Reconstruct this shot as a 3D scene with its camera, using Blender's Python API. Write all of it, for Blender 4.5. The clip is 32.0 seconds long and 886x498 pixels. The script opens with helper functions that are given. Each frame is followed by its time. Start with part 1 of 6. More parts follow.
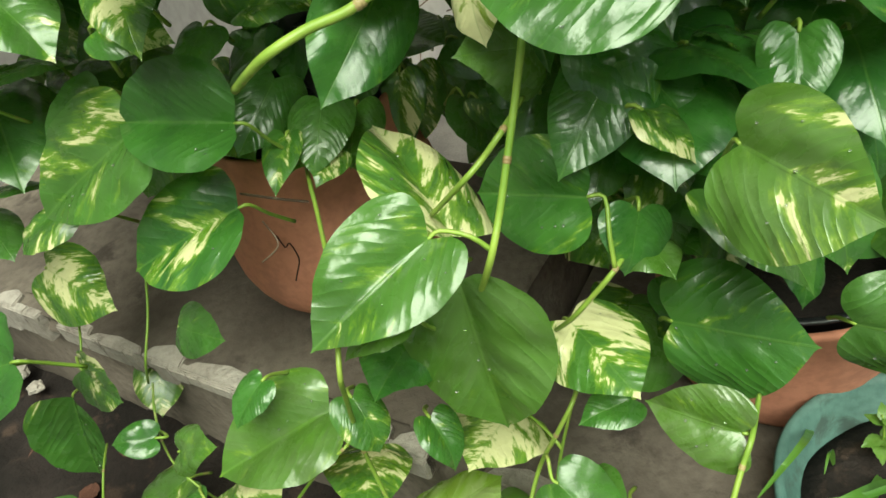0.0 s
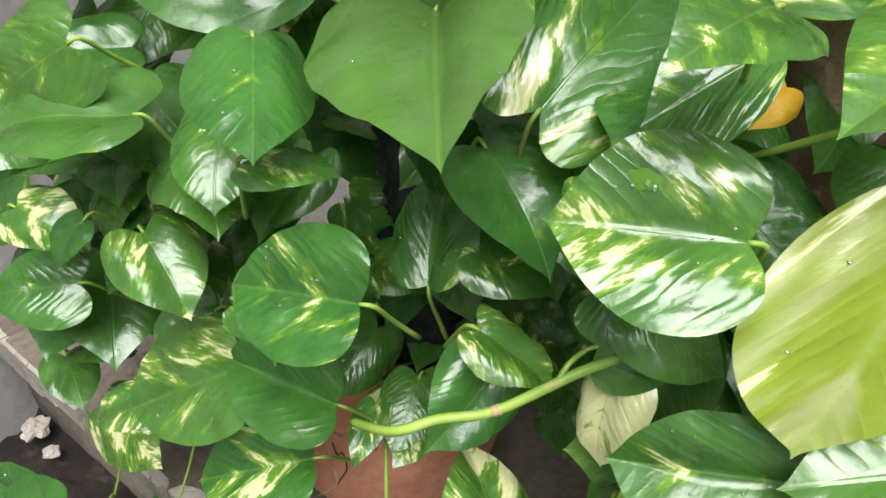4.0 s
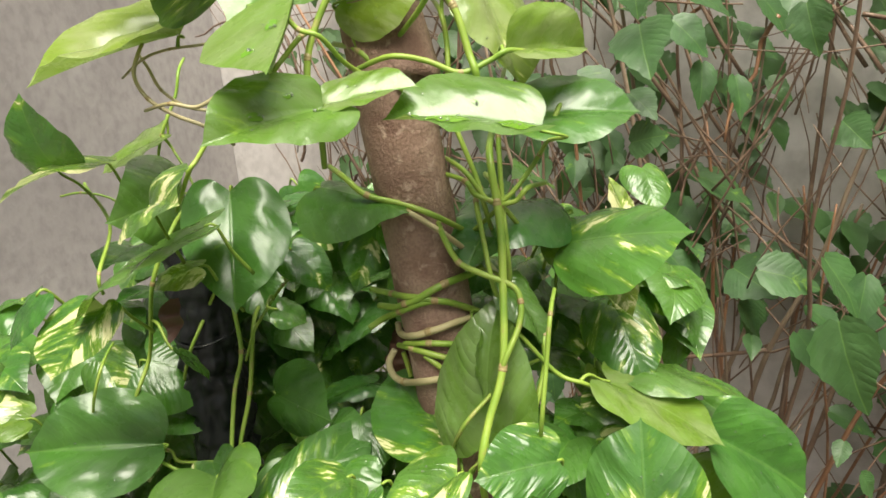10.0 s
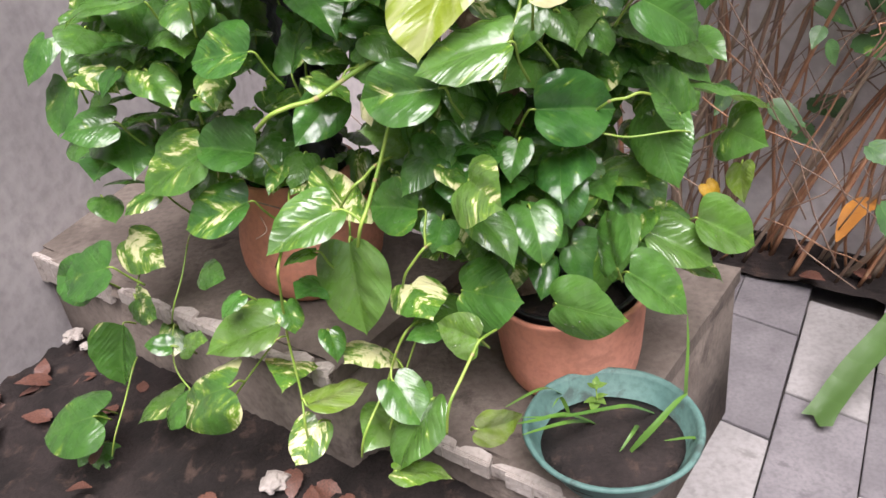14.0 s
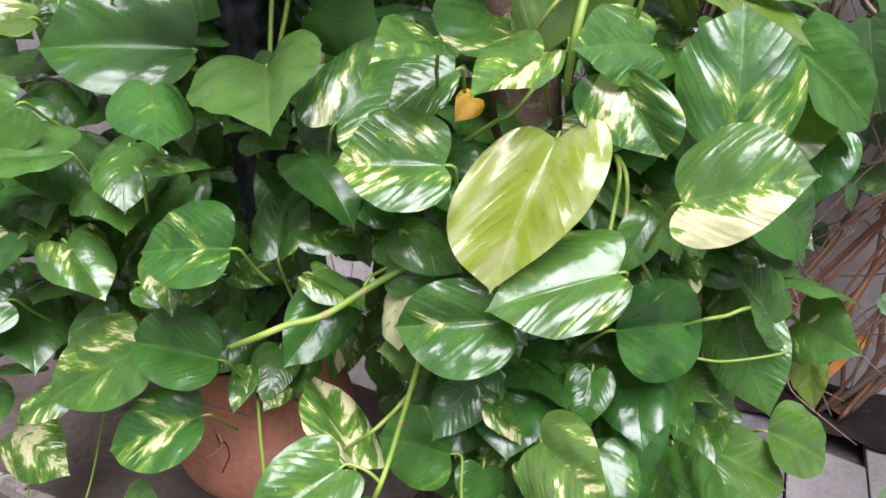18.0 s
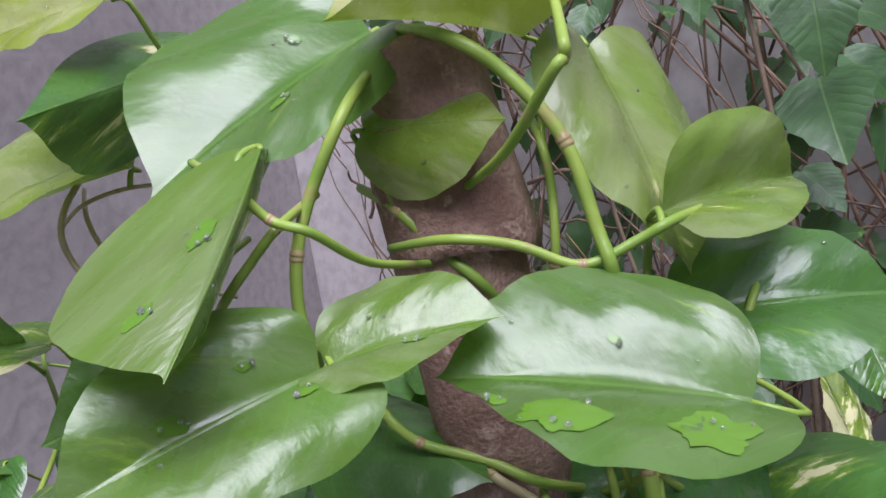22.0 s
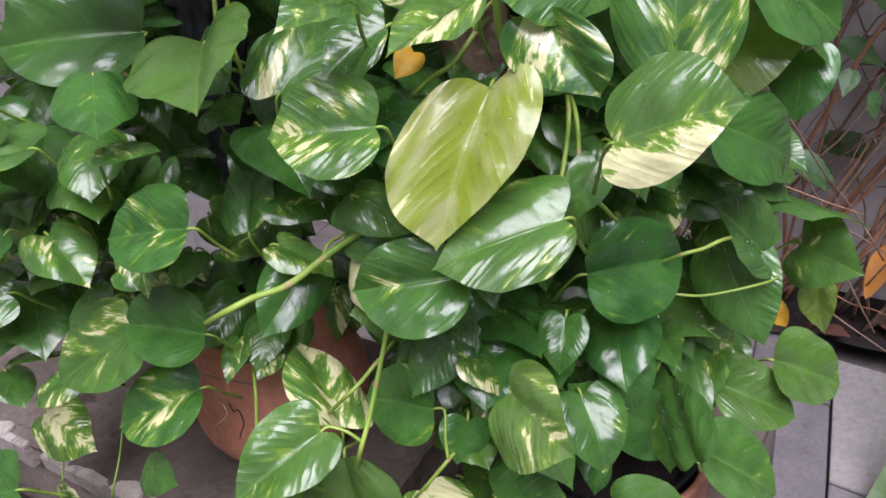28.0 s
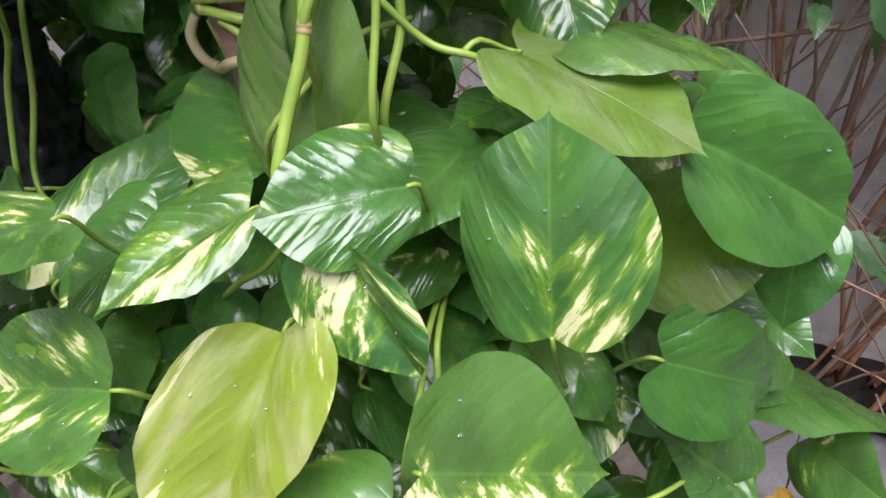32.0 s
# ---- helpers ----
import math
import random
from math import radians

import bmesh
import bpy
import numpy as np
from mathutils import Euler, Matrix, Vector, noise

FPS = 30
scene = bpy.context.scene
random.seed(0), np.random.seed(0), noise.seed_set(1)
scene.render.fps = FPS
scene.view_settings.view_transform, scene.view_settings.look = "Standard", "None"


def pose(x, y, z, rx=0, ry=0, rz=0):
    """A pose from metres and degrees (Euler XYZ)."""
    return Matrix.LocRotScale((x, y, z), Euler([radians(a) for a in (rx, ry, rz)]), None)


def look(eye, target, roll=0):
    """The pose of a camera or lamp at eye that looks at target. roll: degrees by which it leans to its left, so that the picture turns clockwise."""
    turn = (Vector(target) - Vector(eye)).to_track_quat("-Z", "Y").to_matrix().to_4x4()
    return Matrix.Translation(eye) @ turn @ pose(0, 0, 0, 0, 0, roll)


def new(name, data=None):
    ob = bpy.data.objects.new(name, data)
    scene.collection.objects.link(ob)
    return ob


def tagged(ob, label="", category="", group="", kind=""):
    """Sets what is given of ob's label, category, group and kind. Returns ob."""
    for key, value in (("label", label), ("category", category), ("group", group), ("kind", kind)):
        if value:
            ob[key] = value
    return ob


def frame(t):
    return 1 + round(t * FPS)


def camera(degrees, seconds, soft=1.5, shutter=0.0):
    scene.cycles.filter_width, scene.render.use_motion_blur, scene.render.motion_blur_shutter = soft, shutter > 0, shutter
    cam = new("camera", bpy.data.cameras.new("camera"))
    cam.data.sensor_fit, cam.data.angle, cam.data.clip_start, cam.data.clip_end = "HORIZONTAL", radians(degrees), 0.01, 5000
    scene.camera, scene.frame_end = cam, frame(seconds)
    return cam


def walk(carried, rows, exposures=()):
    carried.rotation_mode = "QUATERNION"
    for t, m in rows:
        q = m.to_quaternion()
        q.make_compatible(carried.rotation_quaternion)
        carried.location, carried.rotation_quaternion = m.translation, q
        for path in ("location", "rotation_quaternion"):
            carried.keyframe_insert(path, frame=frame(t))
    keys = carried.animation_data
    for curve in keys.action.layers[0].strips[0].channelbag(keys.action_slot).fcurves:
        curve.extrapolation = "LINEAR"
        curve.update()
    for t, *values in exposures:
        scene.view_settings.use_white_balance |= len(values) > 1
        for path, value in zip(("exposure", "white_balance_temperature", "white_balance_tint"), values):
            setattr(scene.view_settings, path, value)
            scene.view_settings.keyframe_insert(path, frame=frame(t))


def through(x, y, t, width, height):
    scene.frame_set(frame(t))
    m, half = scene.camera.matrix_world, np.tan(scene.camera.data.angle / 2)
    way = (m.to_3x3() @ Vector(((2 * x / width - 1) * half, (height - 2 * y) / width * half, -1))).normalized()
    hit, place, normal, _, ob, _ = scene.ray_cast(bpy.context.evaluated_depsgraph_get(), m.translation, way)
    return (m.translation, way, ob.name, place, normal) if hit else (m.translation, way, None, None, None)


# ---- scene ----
# ---- the walk ----
cam = camera(59.4, 32.0, soft=1.6)
PATH = [
    (0.0, 0.0255, -0.7323, 1.2044, 48.401, 13.017, -12.057),
    (0.5, 0.0258, -0.7292, 1.1634, 47.872, 12.421, -10.865),
    (1.0, 0.0157, -0.7224, 1.1275, 46.732, 11.769, -9.638),
    (1.5, 0.0413, -0.7117, 1.1661, 46.427, 9.574, -10.118),
    (2.0, 0.0313, -0.6946, 1.2233, 47.136, 8.202, -10.488),
    (2.5, -0.0072, -0.6675, 1.2794, 48.480, 7.630, -8.330),
    (4.5, 0.0030, -0.5761, 1.4409, 56.618, 0.927, -0.872),
    (5.0, 0.0081, -0.5444, 1.4836, 62.217, 3.381, -5.199),
    (5.5, -0.0009, -0.5141, 1.5261, 67.006, 5.365, -9.663),
    (6.0, 0.0106, -0.4979, 1.5550, 70.176, 4.060, -12.238),
    (6.5, 0.0188, -0.5082, 1.6159, 72.321, 2.257, -11.700),
    (7.0, 0.0523, -0.5147, 1.6773, 74.937, 3.083, -9.497),
    (7.5, 0.1022, -0.5457, 1.7088, 76.902, 4.590, -7.558),
    (8.0, 0.1603, -0.6089, 1.7296, 78.804, 5.376, -7.776),
    (8.5, 0.1989, -0.6866, 1.7312, 79.241, 6.536, -8.658),
    (9.0, 0.2186, -0.7820, 1.6997, 79.146, 7.606, -9.528),
    (9.5, 0.2175, -0.8555, 1.6679, 79.162, 7.577, -9.000),
    (10.0, 0.1678, -0.9434, 1.6226, 77.933, 6.173, -8.565),
    (10.5, 0.1126, -1.0772, 1.5606, 75.232, 5.712, -10.217),
    (11.0, 0.1102, -1.1373, 1.5217, 73.206, 5.934, -10.174),
    (11.5, 0.1632, -1.2221, 1.4681, 71.002, 6.648, -8.046),
    (12.0, 0.1904, -1.2820, 1.4170, 69.200, 7.225, -6.209),
    (12.5, 0.1780, -1.3201, 1.4130, 67.870, 6.945, -5.625),
    (13.0, 0.1542, -1.3266, 1.3892, 64.846, 6.398, -5.322),
    (13.5, 0.1480, -1.3185, 1.3418, 60.568, 6.835, -5.313),
    (15.5, 0.1373, -1.3463, 1.3579, 61.227, 5.841, -4.590),
    (16.0, 0.1105, -1.2960, 1.3737, 61.828, 4.567, -5.203),
    (16.5, 0.0675, -1.2045, 1.3873, 61.383, 3.632, -6.190),
    (17.0, 0.0390, -1.0893, 1.4070, 61.134, 3.049, -7.899),
    (17.5, 0.0113, -0.9867, 1.4185, 61.755, 2.352, -10.259),
    (18.0, 0.0151, -0.9290, 1.4252, 62.598, 1.369, -11.989),
    (18.5, 0.0246, -0.8647, 1.4440, 63.955, 1.077, -11.078),
    (19.0, 0.0327, -0.7652, 1.4685, 64.482, 0.782, -9.466),
    (19.5, 0.0462, -0.7158, 1.5112, 66.091, 0.694, -8.011),
    (20.0, 0.0660, -0.6729, 1.5610, 69.604, 0.575, -6.291),
    (20.5, 0.0961, -0.6473, 1.6183, 73.314, 2.203, -4.407),
    (21.0, 0.1279, -0.6296, 1.6613, 76.409, 4.290, -3.043),
    (21.5, 0.1575, -0.6161, 1.6928, 78.913, 6.746, -1.920),
    (22.0, 0.2219, -0.5966, 1.7197, 78.863, 8.757, -2.470),
    (22.5, 0.2601, -0.6132, 1.7170, 79.198, 9.252, -4.748),
    (23.0, 0.2678, -0.6724, 1.7068, 79.286, 9.198, -7.503),
    (23.5, 0.2266, -0.7774, 1.6829, 77.807, 8.559, -10.516),
    (24.0, 0.1352, -0.9151, 1.6245, 75.807, 6.213, -11.442),
    (24.5, 0.0807, -0.9681, 1.5858, 73.743, 5.236, -10.768),
    (25.0, 0.0634, -0.9681, 1.5380, 70.689, 4.229, -9.066),
    (25.5, 0.0858, -0.9579, 1.5094, 68.737, 4.312, -9.302),
    (27.5, 0.1037, -0.9806, 1.4705, 63.112, 7.380, -10.558),
    (28.0, 0.1206, -0.9399, 1.4251, 58.702, 8.220, -10.516),
    (28.5, 0.1684, -0.8918, 1.4016, 56.053, 9.065, -9.897),
    (29.0, 0.2236, -0.8018, 1.3976, 54.062, 8.970, -9.959),
    (29.5, 0.2546, -0.7167, 1.3833, 51.738, 8.741, -9.122),
    (30.0, 0.2780, -0.6682, 1.3857, 50.579, 8.373, -8.325),
    (30.5, 0.3036, -0.6571, 1.4031, 52.172, 8.634, -7.444),
    (31.0, 0.3200, -0.6619, 1.4192, 54.243, 9.347, -5.947),
    (31.5, 0.3449, -0.6721, 1.4451, 56.131, 9.422, -4.544),
    (32.0, 0.3607, -0.6736, 1.4615, 57.513, 9.480, -4.463),
]
EXPOSURES = [
    (0.0, 0.26, 6950, -12.5), (1.0, 0.35, 6650, -2.5), (2.0, 0.62, 6250, -1.0), (5.0, 0.37, 6375, 14.0), (6.0, 1.03, 5850, 24.0),
    (7.0, 0.15, 5675, 20.0), (8.0, 0.06, 5700, 27.0), (9.0, 0.15, 7375, -2.5), (10.0, 0.67, 7225, 4.0), (11.0, 0.84, 7100, 10.5),
    (12.0, 0.55, 7625, 1.5), (13.0, 0.63, 6575, 20.5), (16.0, 0.73, 6225, 18.0), (17.0, 0.63, 6200, 20.5), (18.0, 0.44, 5975, 21.0),
    (19.0, 0.17, 6000, 27.0), (20.0, 0.97, 6075, 37.0), (21.0, 0.30, 5875, 25.0), (22.0, 0.00, 5750, 24.5), (23.0, -0.01, 6625, 13.0),
    (24.0, 0.73, 7700, 1.0), (25.0, 0.46, 7125, 15.0), (28.0, 0.12, 5950, 25.5), (29.0, 0.03, 5825, 16.5), (30.0, -0.26, 5725, 14.0),
    (31.0, -0.19, 5950, 20.0), (32.0, 0.38, 6050, 17.5),
]
walk(cam, [(t, pose(*p)) for t, *p in PATH], EXPOSURES)

# ---- light: bright overcast sky over a walled corner of a yard ----
world = bpy.data.worlds.new("sky")
scene.world = world
world.use_nodes = True
wn, wl = world.node_tree.nodes, world.node_tree.links
sky = wn.new("ShaderNodeTexSky")
sky.sky_type, sky.sun_disc = "NISHITA", False
sky.sun_elevation, sky.sun_rotation = radians(62), radians(186)
sky.air_density, sky.dust_density, sky.ozone_density = 1.0, 4.0, 1.0
wn["Background"].inputs["Strength"].default_value = 0.07
wl.new(sky.outputs["Color"], wn["Background"].inputs["Color"])
sun = new("sun", bpy.data.lights.new("sun", "SUN"))
sun.data.energy, sun.data.angle, sun.data.color = 5.4, radians(46), (1.0, 0.98, 0.95)
sun.matrix_world = look((0.3, -1.75, 4.5), (0.1, 0.0, 1.0))


# ---- materials ----
class Mat:
    """A node material with short helpers."""

    def __init__(self, name, rough=0.6, spec=0.5):
        self.m = bpy.data.materials.new(name)
        self.m.use_nodes = True
        self.n, self.l = self.m.node_tree.nodes, self.m.node_tree.links
        self.b = self.n["Principled BSDF"]
        self.b.inputs["Roughness"].default_value = rough
        self.b.inputs["Specular IOR Level"].default_value = spec
        self.coord = self.n.new("ShaderNodeTexCoord")

    def put(self, value, socket):
        if isinstance(value, (int, float)):
            socket.default_value = value
        elif isinstance(value, (tuple, list)):
            socket.default_value = (*value, 1.0) if len(value) == 3 and len(socket.default_value) == 4 else value
        else:
            self.l.new(value, socket)

    def noise(self, scale, detail=4.0, rough=0.55, vec=None, dist=0.0, w=None):
        t = self.n.new("ShaderNodeTexNoise")
        if w is not None:
            t.noise_dimensions = "4D"
            self.put(w, t.inputs["W"])
        t.inputs["Scale"].default_value, t.inputs["Detail"].default_value = scale, detail
        t.inputs["Roughness"].default_value, t.inputs["Distortion"].default_value = rough, dist
        self.l.new(vec or self.coord.outputs["Object"], t.inputs["Vector"])
        return t.outputs["Fac"]

    def voronoi(self, scale, feature="F1", vec=None):
        t = self.n.new("ShaderNodeTexVoronoi")
        t.feature = feature
        t.inputs["Scale"].default_value = scale
        self.l.new(vec or self.coord.outputs["Object"], t.inputs["Vector"])
        return t.outputs["Distance"]

    def math(self, op, a, b=0.0, clamp=False):
        t = self.n.new("ShaderNodeMath")
        t.operation, t.use_clamp = op, clamp
        self.put(a, t.inputs[0])
        self.put(b, t.inputs[1])
        return t.outputs[0]

    def step(self, v, lo, hi, a=0.0, b=1.0):
        t = self.n.new("ShaderNodeMapRange")
        t.interpolation_type = "SMOOTHSTEP"
        for k, q in zip(("Value", "From Min", "From Max", "To Min", "To Max"), (v, lo, hi, a, b)):
            self.put(q, t.inputs[k])
        return t.outputs["Result"]

    def mix(self, f, a, b, mode="MIX"):
        t = self.n.new("ShaderNodeMix")
        t.data_type, t.blend_type = "RGBA", mode
        self.put(f, t.inputs[0])
        self.put(a, t.inputs[6])
        self.put(b, t.inputs[7])
        return t.outputs[2]

    def scaled(self, x, y, z, vec=None):
        t = self.n.new("ShaderNodeMapping")
        t.inputs["Scale"].default_value = (x, y, z)
        self.l.new(vec or self.coord.outputs["Object"], t.inputs["Vector"])
        return t.outputs["Vector"]

    def random(self):
        return self.n.new("ShaderNodeObjectInfo").outputs["Random"]

    def bump(self, height, strength=0.3, dist=0.01, target=None):
        t = self.n.new("ShaderNodeBump")
        t.inputs["Strength"].default_value, t.inputs["Distance"].default_value = strength, dist
        self.l.new(height, t.inputs["Height"])
        self.l.new(t.outputs["Normal"], (target or self.b).inputs["Normal"])
        return t.outputs["Normal"]

    def colour(self, c):
        self.put(c, self.b.inputs["Base Color"])
        return self


def stone(name, dark, light, scale, rough=0.8, bump=0.3, spots=None, vary=0.0):
    m = Mat(name, rough, 0.3)
    big, fine = m.noise(scale, 5), m.noise(scale * 14, 4)
    c = m.mix(m.step(big, 0.3, 0.7), dark, light)
    c = m.mix(m.step(fine, 0.35, 0.75, 0.0, 0.45), c, [v * 0.62 for v in dark])
    if spots:
        c = m.mix(m.step(m.noise(scale * 2.3, 6, 0.65, dist=0.4), 0.55, 0.68), c, spots)
    if vary:
        c = m.mix(m.math("MULTIPLY", m.random(), vary), c, [v * 0.5 for v in dark])
    m.colour(c)
    m.bump(m.math("ADD", fine, m.math("MULTIPLY", big, 2.0)), bump, 0.004)
    return m.m


def leaf_material(name, green, deep, cream, gloss=0.24, through=0.30, blade=False, veins=9.0):
    """A waxy leaf quilted between its side veins, with cream flecks along them; the object's colour gives streak share, paleness and offset."""
    m = Mat(name, gloss, 0.6)
    info = m.n.new("ShaderNodeObjectInfo")
    sep = m.n.new("ShaderNodeSeparateColor")
    m.l.new(info.outputs["Color"], sep.inputs["Color"])
    share, pale, off = sep.outputs
    lean = m.math("SUBTRACT", info.outputs["Alpha"], 1.0)
    pos = m.n.new("ShaderNodeSeparateXYZ")
    where = m.coord.outputs["Object"]
    size, quilt = 1.15, m.step(m.random(), 0.0, 1.0, 0.25, 0.8)
    if blade:
        attr = m.n.new("ShaderNodeAttribute")
        attr.attribute_name = "blade"
        where = attr.outputs["Vector"]
    else:
        span = m.n.new("ShaderNodeVectorTransform")
        span.vector_type, span.convert_from, span.convert_to = "VECTOR", "OBJECT", "WORLD"
        span.inputs[0].default_value = (0.0, 1.0, 0.0)
        long = m.n.new("ShaderNodeVectorMath")
        long.operation = "LENGTH"
        m.l.new(span.outputs[0], long.inputs[0])
        size = m.math("MULTIPLY", long.outputs["Value"], 10.0)
    m.l.new(where, pos.inputs["Vector"])
    if blade:
        quilt = pos.outputs["Z"]
    ax = m.math("ABSOLUTE", pos.outputs["X"])
    run = m.math("SUBTRACT", pos.outputs["Y"], m.math("ADD", m.math("MULTIPLY", ax, 0.62), m.math("MULTIPLY", m.math("MULTIPLY", ax, ax), 1.1)))

    def along(fast, slow, shift):
        """Leaf coordinates that change quickly across the side veins and slowly along them."""
        t = m.n.new("ShaderNodeCombineXYZ")
        m.put(m.math("MULTIPLY", run, fast), t.inputs["X"])
        m.put(m.math("MULTIPLY", pos.outputs["X"], slow), t.inputs["Y"])
        m.put(m.math("MULTIPLY", off, shift), t.inputs["Z"])
        return t.outputs["Vector"]

    streak = m.noise(1.0, 5, 0.62, along(4.3, 2.2, 31.0), 0.6)
    patch = m.noise(1.0, 3, 0.5, along(2.4, 2.9, 53.0), 0.5)
    mottle = m.noise(1.0, 4, 0.7, along(22.0, 13.0, 11.0), 0.6)
    cover = m.math("ADD", m.math("ADD", m.math("MULTIPLY", streak, 0.42), m.math("MULTIPLY", patch, 0.40)), m.math("ADD", m.math("MULTIPLY", mottle, 0.16), m.math("MULTIPLY", lean, pos.outputs["X"])))
    limit = m.step(share, 0.0, 1.0, 0.642, 0.385)
    above = m.math("SUBTRACT", cover, limit)
    mask = m.step(above, -0.010, 0.018)
    half = m.step(above, -0.062, 0.002, 0.0, 0.68)
    warp = m.noise(1.0, 2, 0.5, along(2.0, 3.0, 7.0))
    phase = m.math("ADD", m.math("MULTIPLY", run, veins), m.math("ADD", m.math("MULTIPLY", warp, 2.6), m.math("MULTIPLY", off, 9.0)))
    pillow = m.math("POWER", m.math("ABSOLUTE", m.math("SINE", m.math("MULTIPLY", phase, math.pi))), 0.75)
    inside = m.math("MULTIPLY", m.step(ax, 0.005, 0.11), m.step(ax, 0.30, 0.43, 1.0, 0.35))
    rib_line = m.step(ax, 0.003, 0.013, 1.0, 0.0)
    vein_line = m.math("MULTIPLY", m.step(pillow, 0.10, 0.34, 1.0, 0.0), inside)
    cloud = m.noise(2.6, 4, 0.6, where, w=m.math("MULTIPLY", off, 20.0))
    c = m.mix(m.step(cloud, 0.32, 0.68), deep, green)
    c = m.mix(m.math("MULTIPLY", m.random(), 0.35), c, [green[0] * 1.5, green[1] * 1.12, green[2]])
    c = m.mix(m.math("MULTIPLY", vein_line, 0.16), c, [v * 1.9 for v in green])
    c = m.mix(half, c, (0.22, 0.39, 0.030))
    c = m.mix(pale, c, m.mix(m.step(m.noise(1.0, 3, 0.5, along(3.4, 3.2, 23.0)), 0.40, 0.62), (0.40, 0.47, 0.04), (0.64, 0.64, 0.27)))
    c = m.mix(mask, c, cream)
    c = m.mix(m.math("MULTIPLY", rib_line, 0.22), c, (0.20, 0.38, 0.07))
    c = m.mix(m.step(m.noise(40.0, 2, vec=where), 0.74, 0.80, 0.0, 0.3), c, (0.10, 0.11, 0.03))
    m.colour(c)
    swell = m.noise(1.0, 2, 0.45, along(3.4, 3.6, 41.0))
    relief = m.math("ADD", m.math("MULTIPLY", m.math("MULTIPLY", pillow, inside), m.math("MULTIPLY", m.step(swell, 0.30, 0.68, 0.15, 1.0), quilt)), m.math("ADD", m.math("MULTIPLY", swell, m.math("ADD", m.math("MULTIPLY", quilt, 2.2), 0.8)), m.math("MULTIPLY", rib_line, -0.22)))
    relief = m.math("ADD", relief, m.math("MULTIPLY", m.noise(22.0, 2, vec=where), 0.35))
    normal = m.bump(m.math("MULTIPLY", relief, size), 0.80, 0.0010)
    m.put(m.step(m.noise(5.0, 4, vec=where), 0.3, 0.75, gloss - 0.05, gloss + 0.16), m.b.inputs["Roughness"])
    m.b.inputs["Coat Weight"].default_value, m.b.inputs["Coat Roughness"].default_value = (0.55, 0.19) if gloss < 0.3 else (0.10, 0.30)
    m.l.new(normal, m.b.inputs["Coat Normal"])
    if blade:
        m.put(m.step(quilt, 0.0, 0.5, 0.32, 0.19), m.b.inputs["Coat Roughness"])
        m.put(m.step(quilt, 0.0, 0.5, 0.40, 0.60), m.b.inputs["Coat Weight"])
    tr = m.n.new("ShaderNodeBsdfTranslucent")
    m.put(m.mix(0.45, c, (0.25, 0.42, 0.05)), tr.inputs["Color"])
    m.l.new(normal, tr.inputs["Normal"])
    mixer = m.n.new("ShaderNodeMixShader")
    mixer.inputs[0].default_value = through
    m.l.new(m.b.outputs[0], mixer.inputs[1])
    m.l.new(tr.outputs[0], mixer.inputs[2])
    m.l.new(mixer.outputs[0], m.n["Material Output"].inputs["Surface"])
    return m.m


def stem_material(name, a, b, knots):
    m = Mat(name, 0.42, 0.45)
    c = m.mix(m.step(m.noise(18.0, 4), 0.35, 0.65), a, b)
    c = m.mix(m.step(m.noise(55.0, 3, 0.6), 0.58, 0.7, 0.0, 0.7), c, knots)
    c = m.mix(m.math("MULTIPLY", m.random(), 0.35), c, [v * 0.55 for v in a])
    m.colour(c)
    m.bump(m.noise(120.0, 3), 0.25, 0.002)
    return m.m


GREEN, DEEP, CREAM = (0.060, 0.195, 0.032), (0.026, 0.105, 0.022), (0.79, 0.78, 0.42)
LEAF = leaf_material("pothos_leaf", GREEN, DEEP, CREAM)
LEAF_BIG = leaf_material("broad_pothos_leaf", GREEN, DEEP, CREAM, blade=True)
IVY = leaf_material("shrub_leaf", (0.040, 0.125, 0.036), (0.018, 0.068, 0.022), (0.24, 0.34, 0.12), 0.50, 0.22)
STEM = stem_material("green_stem", (0.30, 0.42, 0.07), (0.17, 0.30, 0.04), (0.36, 0.30, 0.12))
BARE = stem_material("woody_vine", (0.50, 0.44, 0.26), (0.40, 0.34, 0.18), (0.30, 0.21, 0.13))
TWIG = stem_material("brown_twig", (0.25, 0.165, 0.115), (0.14, 0.085, 0.06), (0.36, 0.25, 0.18))
DEAD = stem_material("dead_leaf", (0.16, 0.070, 0.048), (0.09, 0.040, 0.029), (0.07, 0.035, 0.025))
WALL = stone("grey_plaster", (0.335, 0.31, 0.31), (0.415, 0.39, 0.385), 2.2, 0.9, 0.5)
WALL_B = stone("whitewashed_plaster", (0.62, 0.58, 0.57), (0.72, 0.685, 0.675), 1.7, 0.9, 0.4, (0.50, 0.465, 0.455))
CONCRETE = stone("worn_concrete", (0.095, 0.076, 0.063), (0.19, 0.158, 0.132), 5.0, 0.85, 0.9, (0.07, 0.056, 0.047))
EDGE = stone("chipped_edge", (0.34, 0.30, 0.265), (0.46, 0.415, 0.375), 9.0, 0.85, 0.9, (0.20, 0.17, 0.15))
TILE = stone("stone_tile", (0.145, 0.135, 0.14), (0.215, 0.20, 0.205), 7.0, 0.6, 0.4, (0.12, 0.11, 0.115), 0.35)
GROUT = stone("dark_joint", (0.12, 0.105, 0.10), (0.18, 0.16, 0.15), 12.0, 0.95, 0.5)
SOIL = stone("dark_soil", (0.012, 0.009, 0.008), (0.030, 0.022, 0.020), 9.0, 0.95, 1.0, (0.055, 0.036, 0.028))
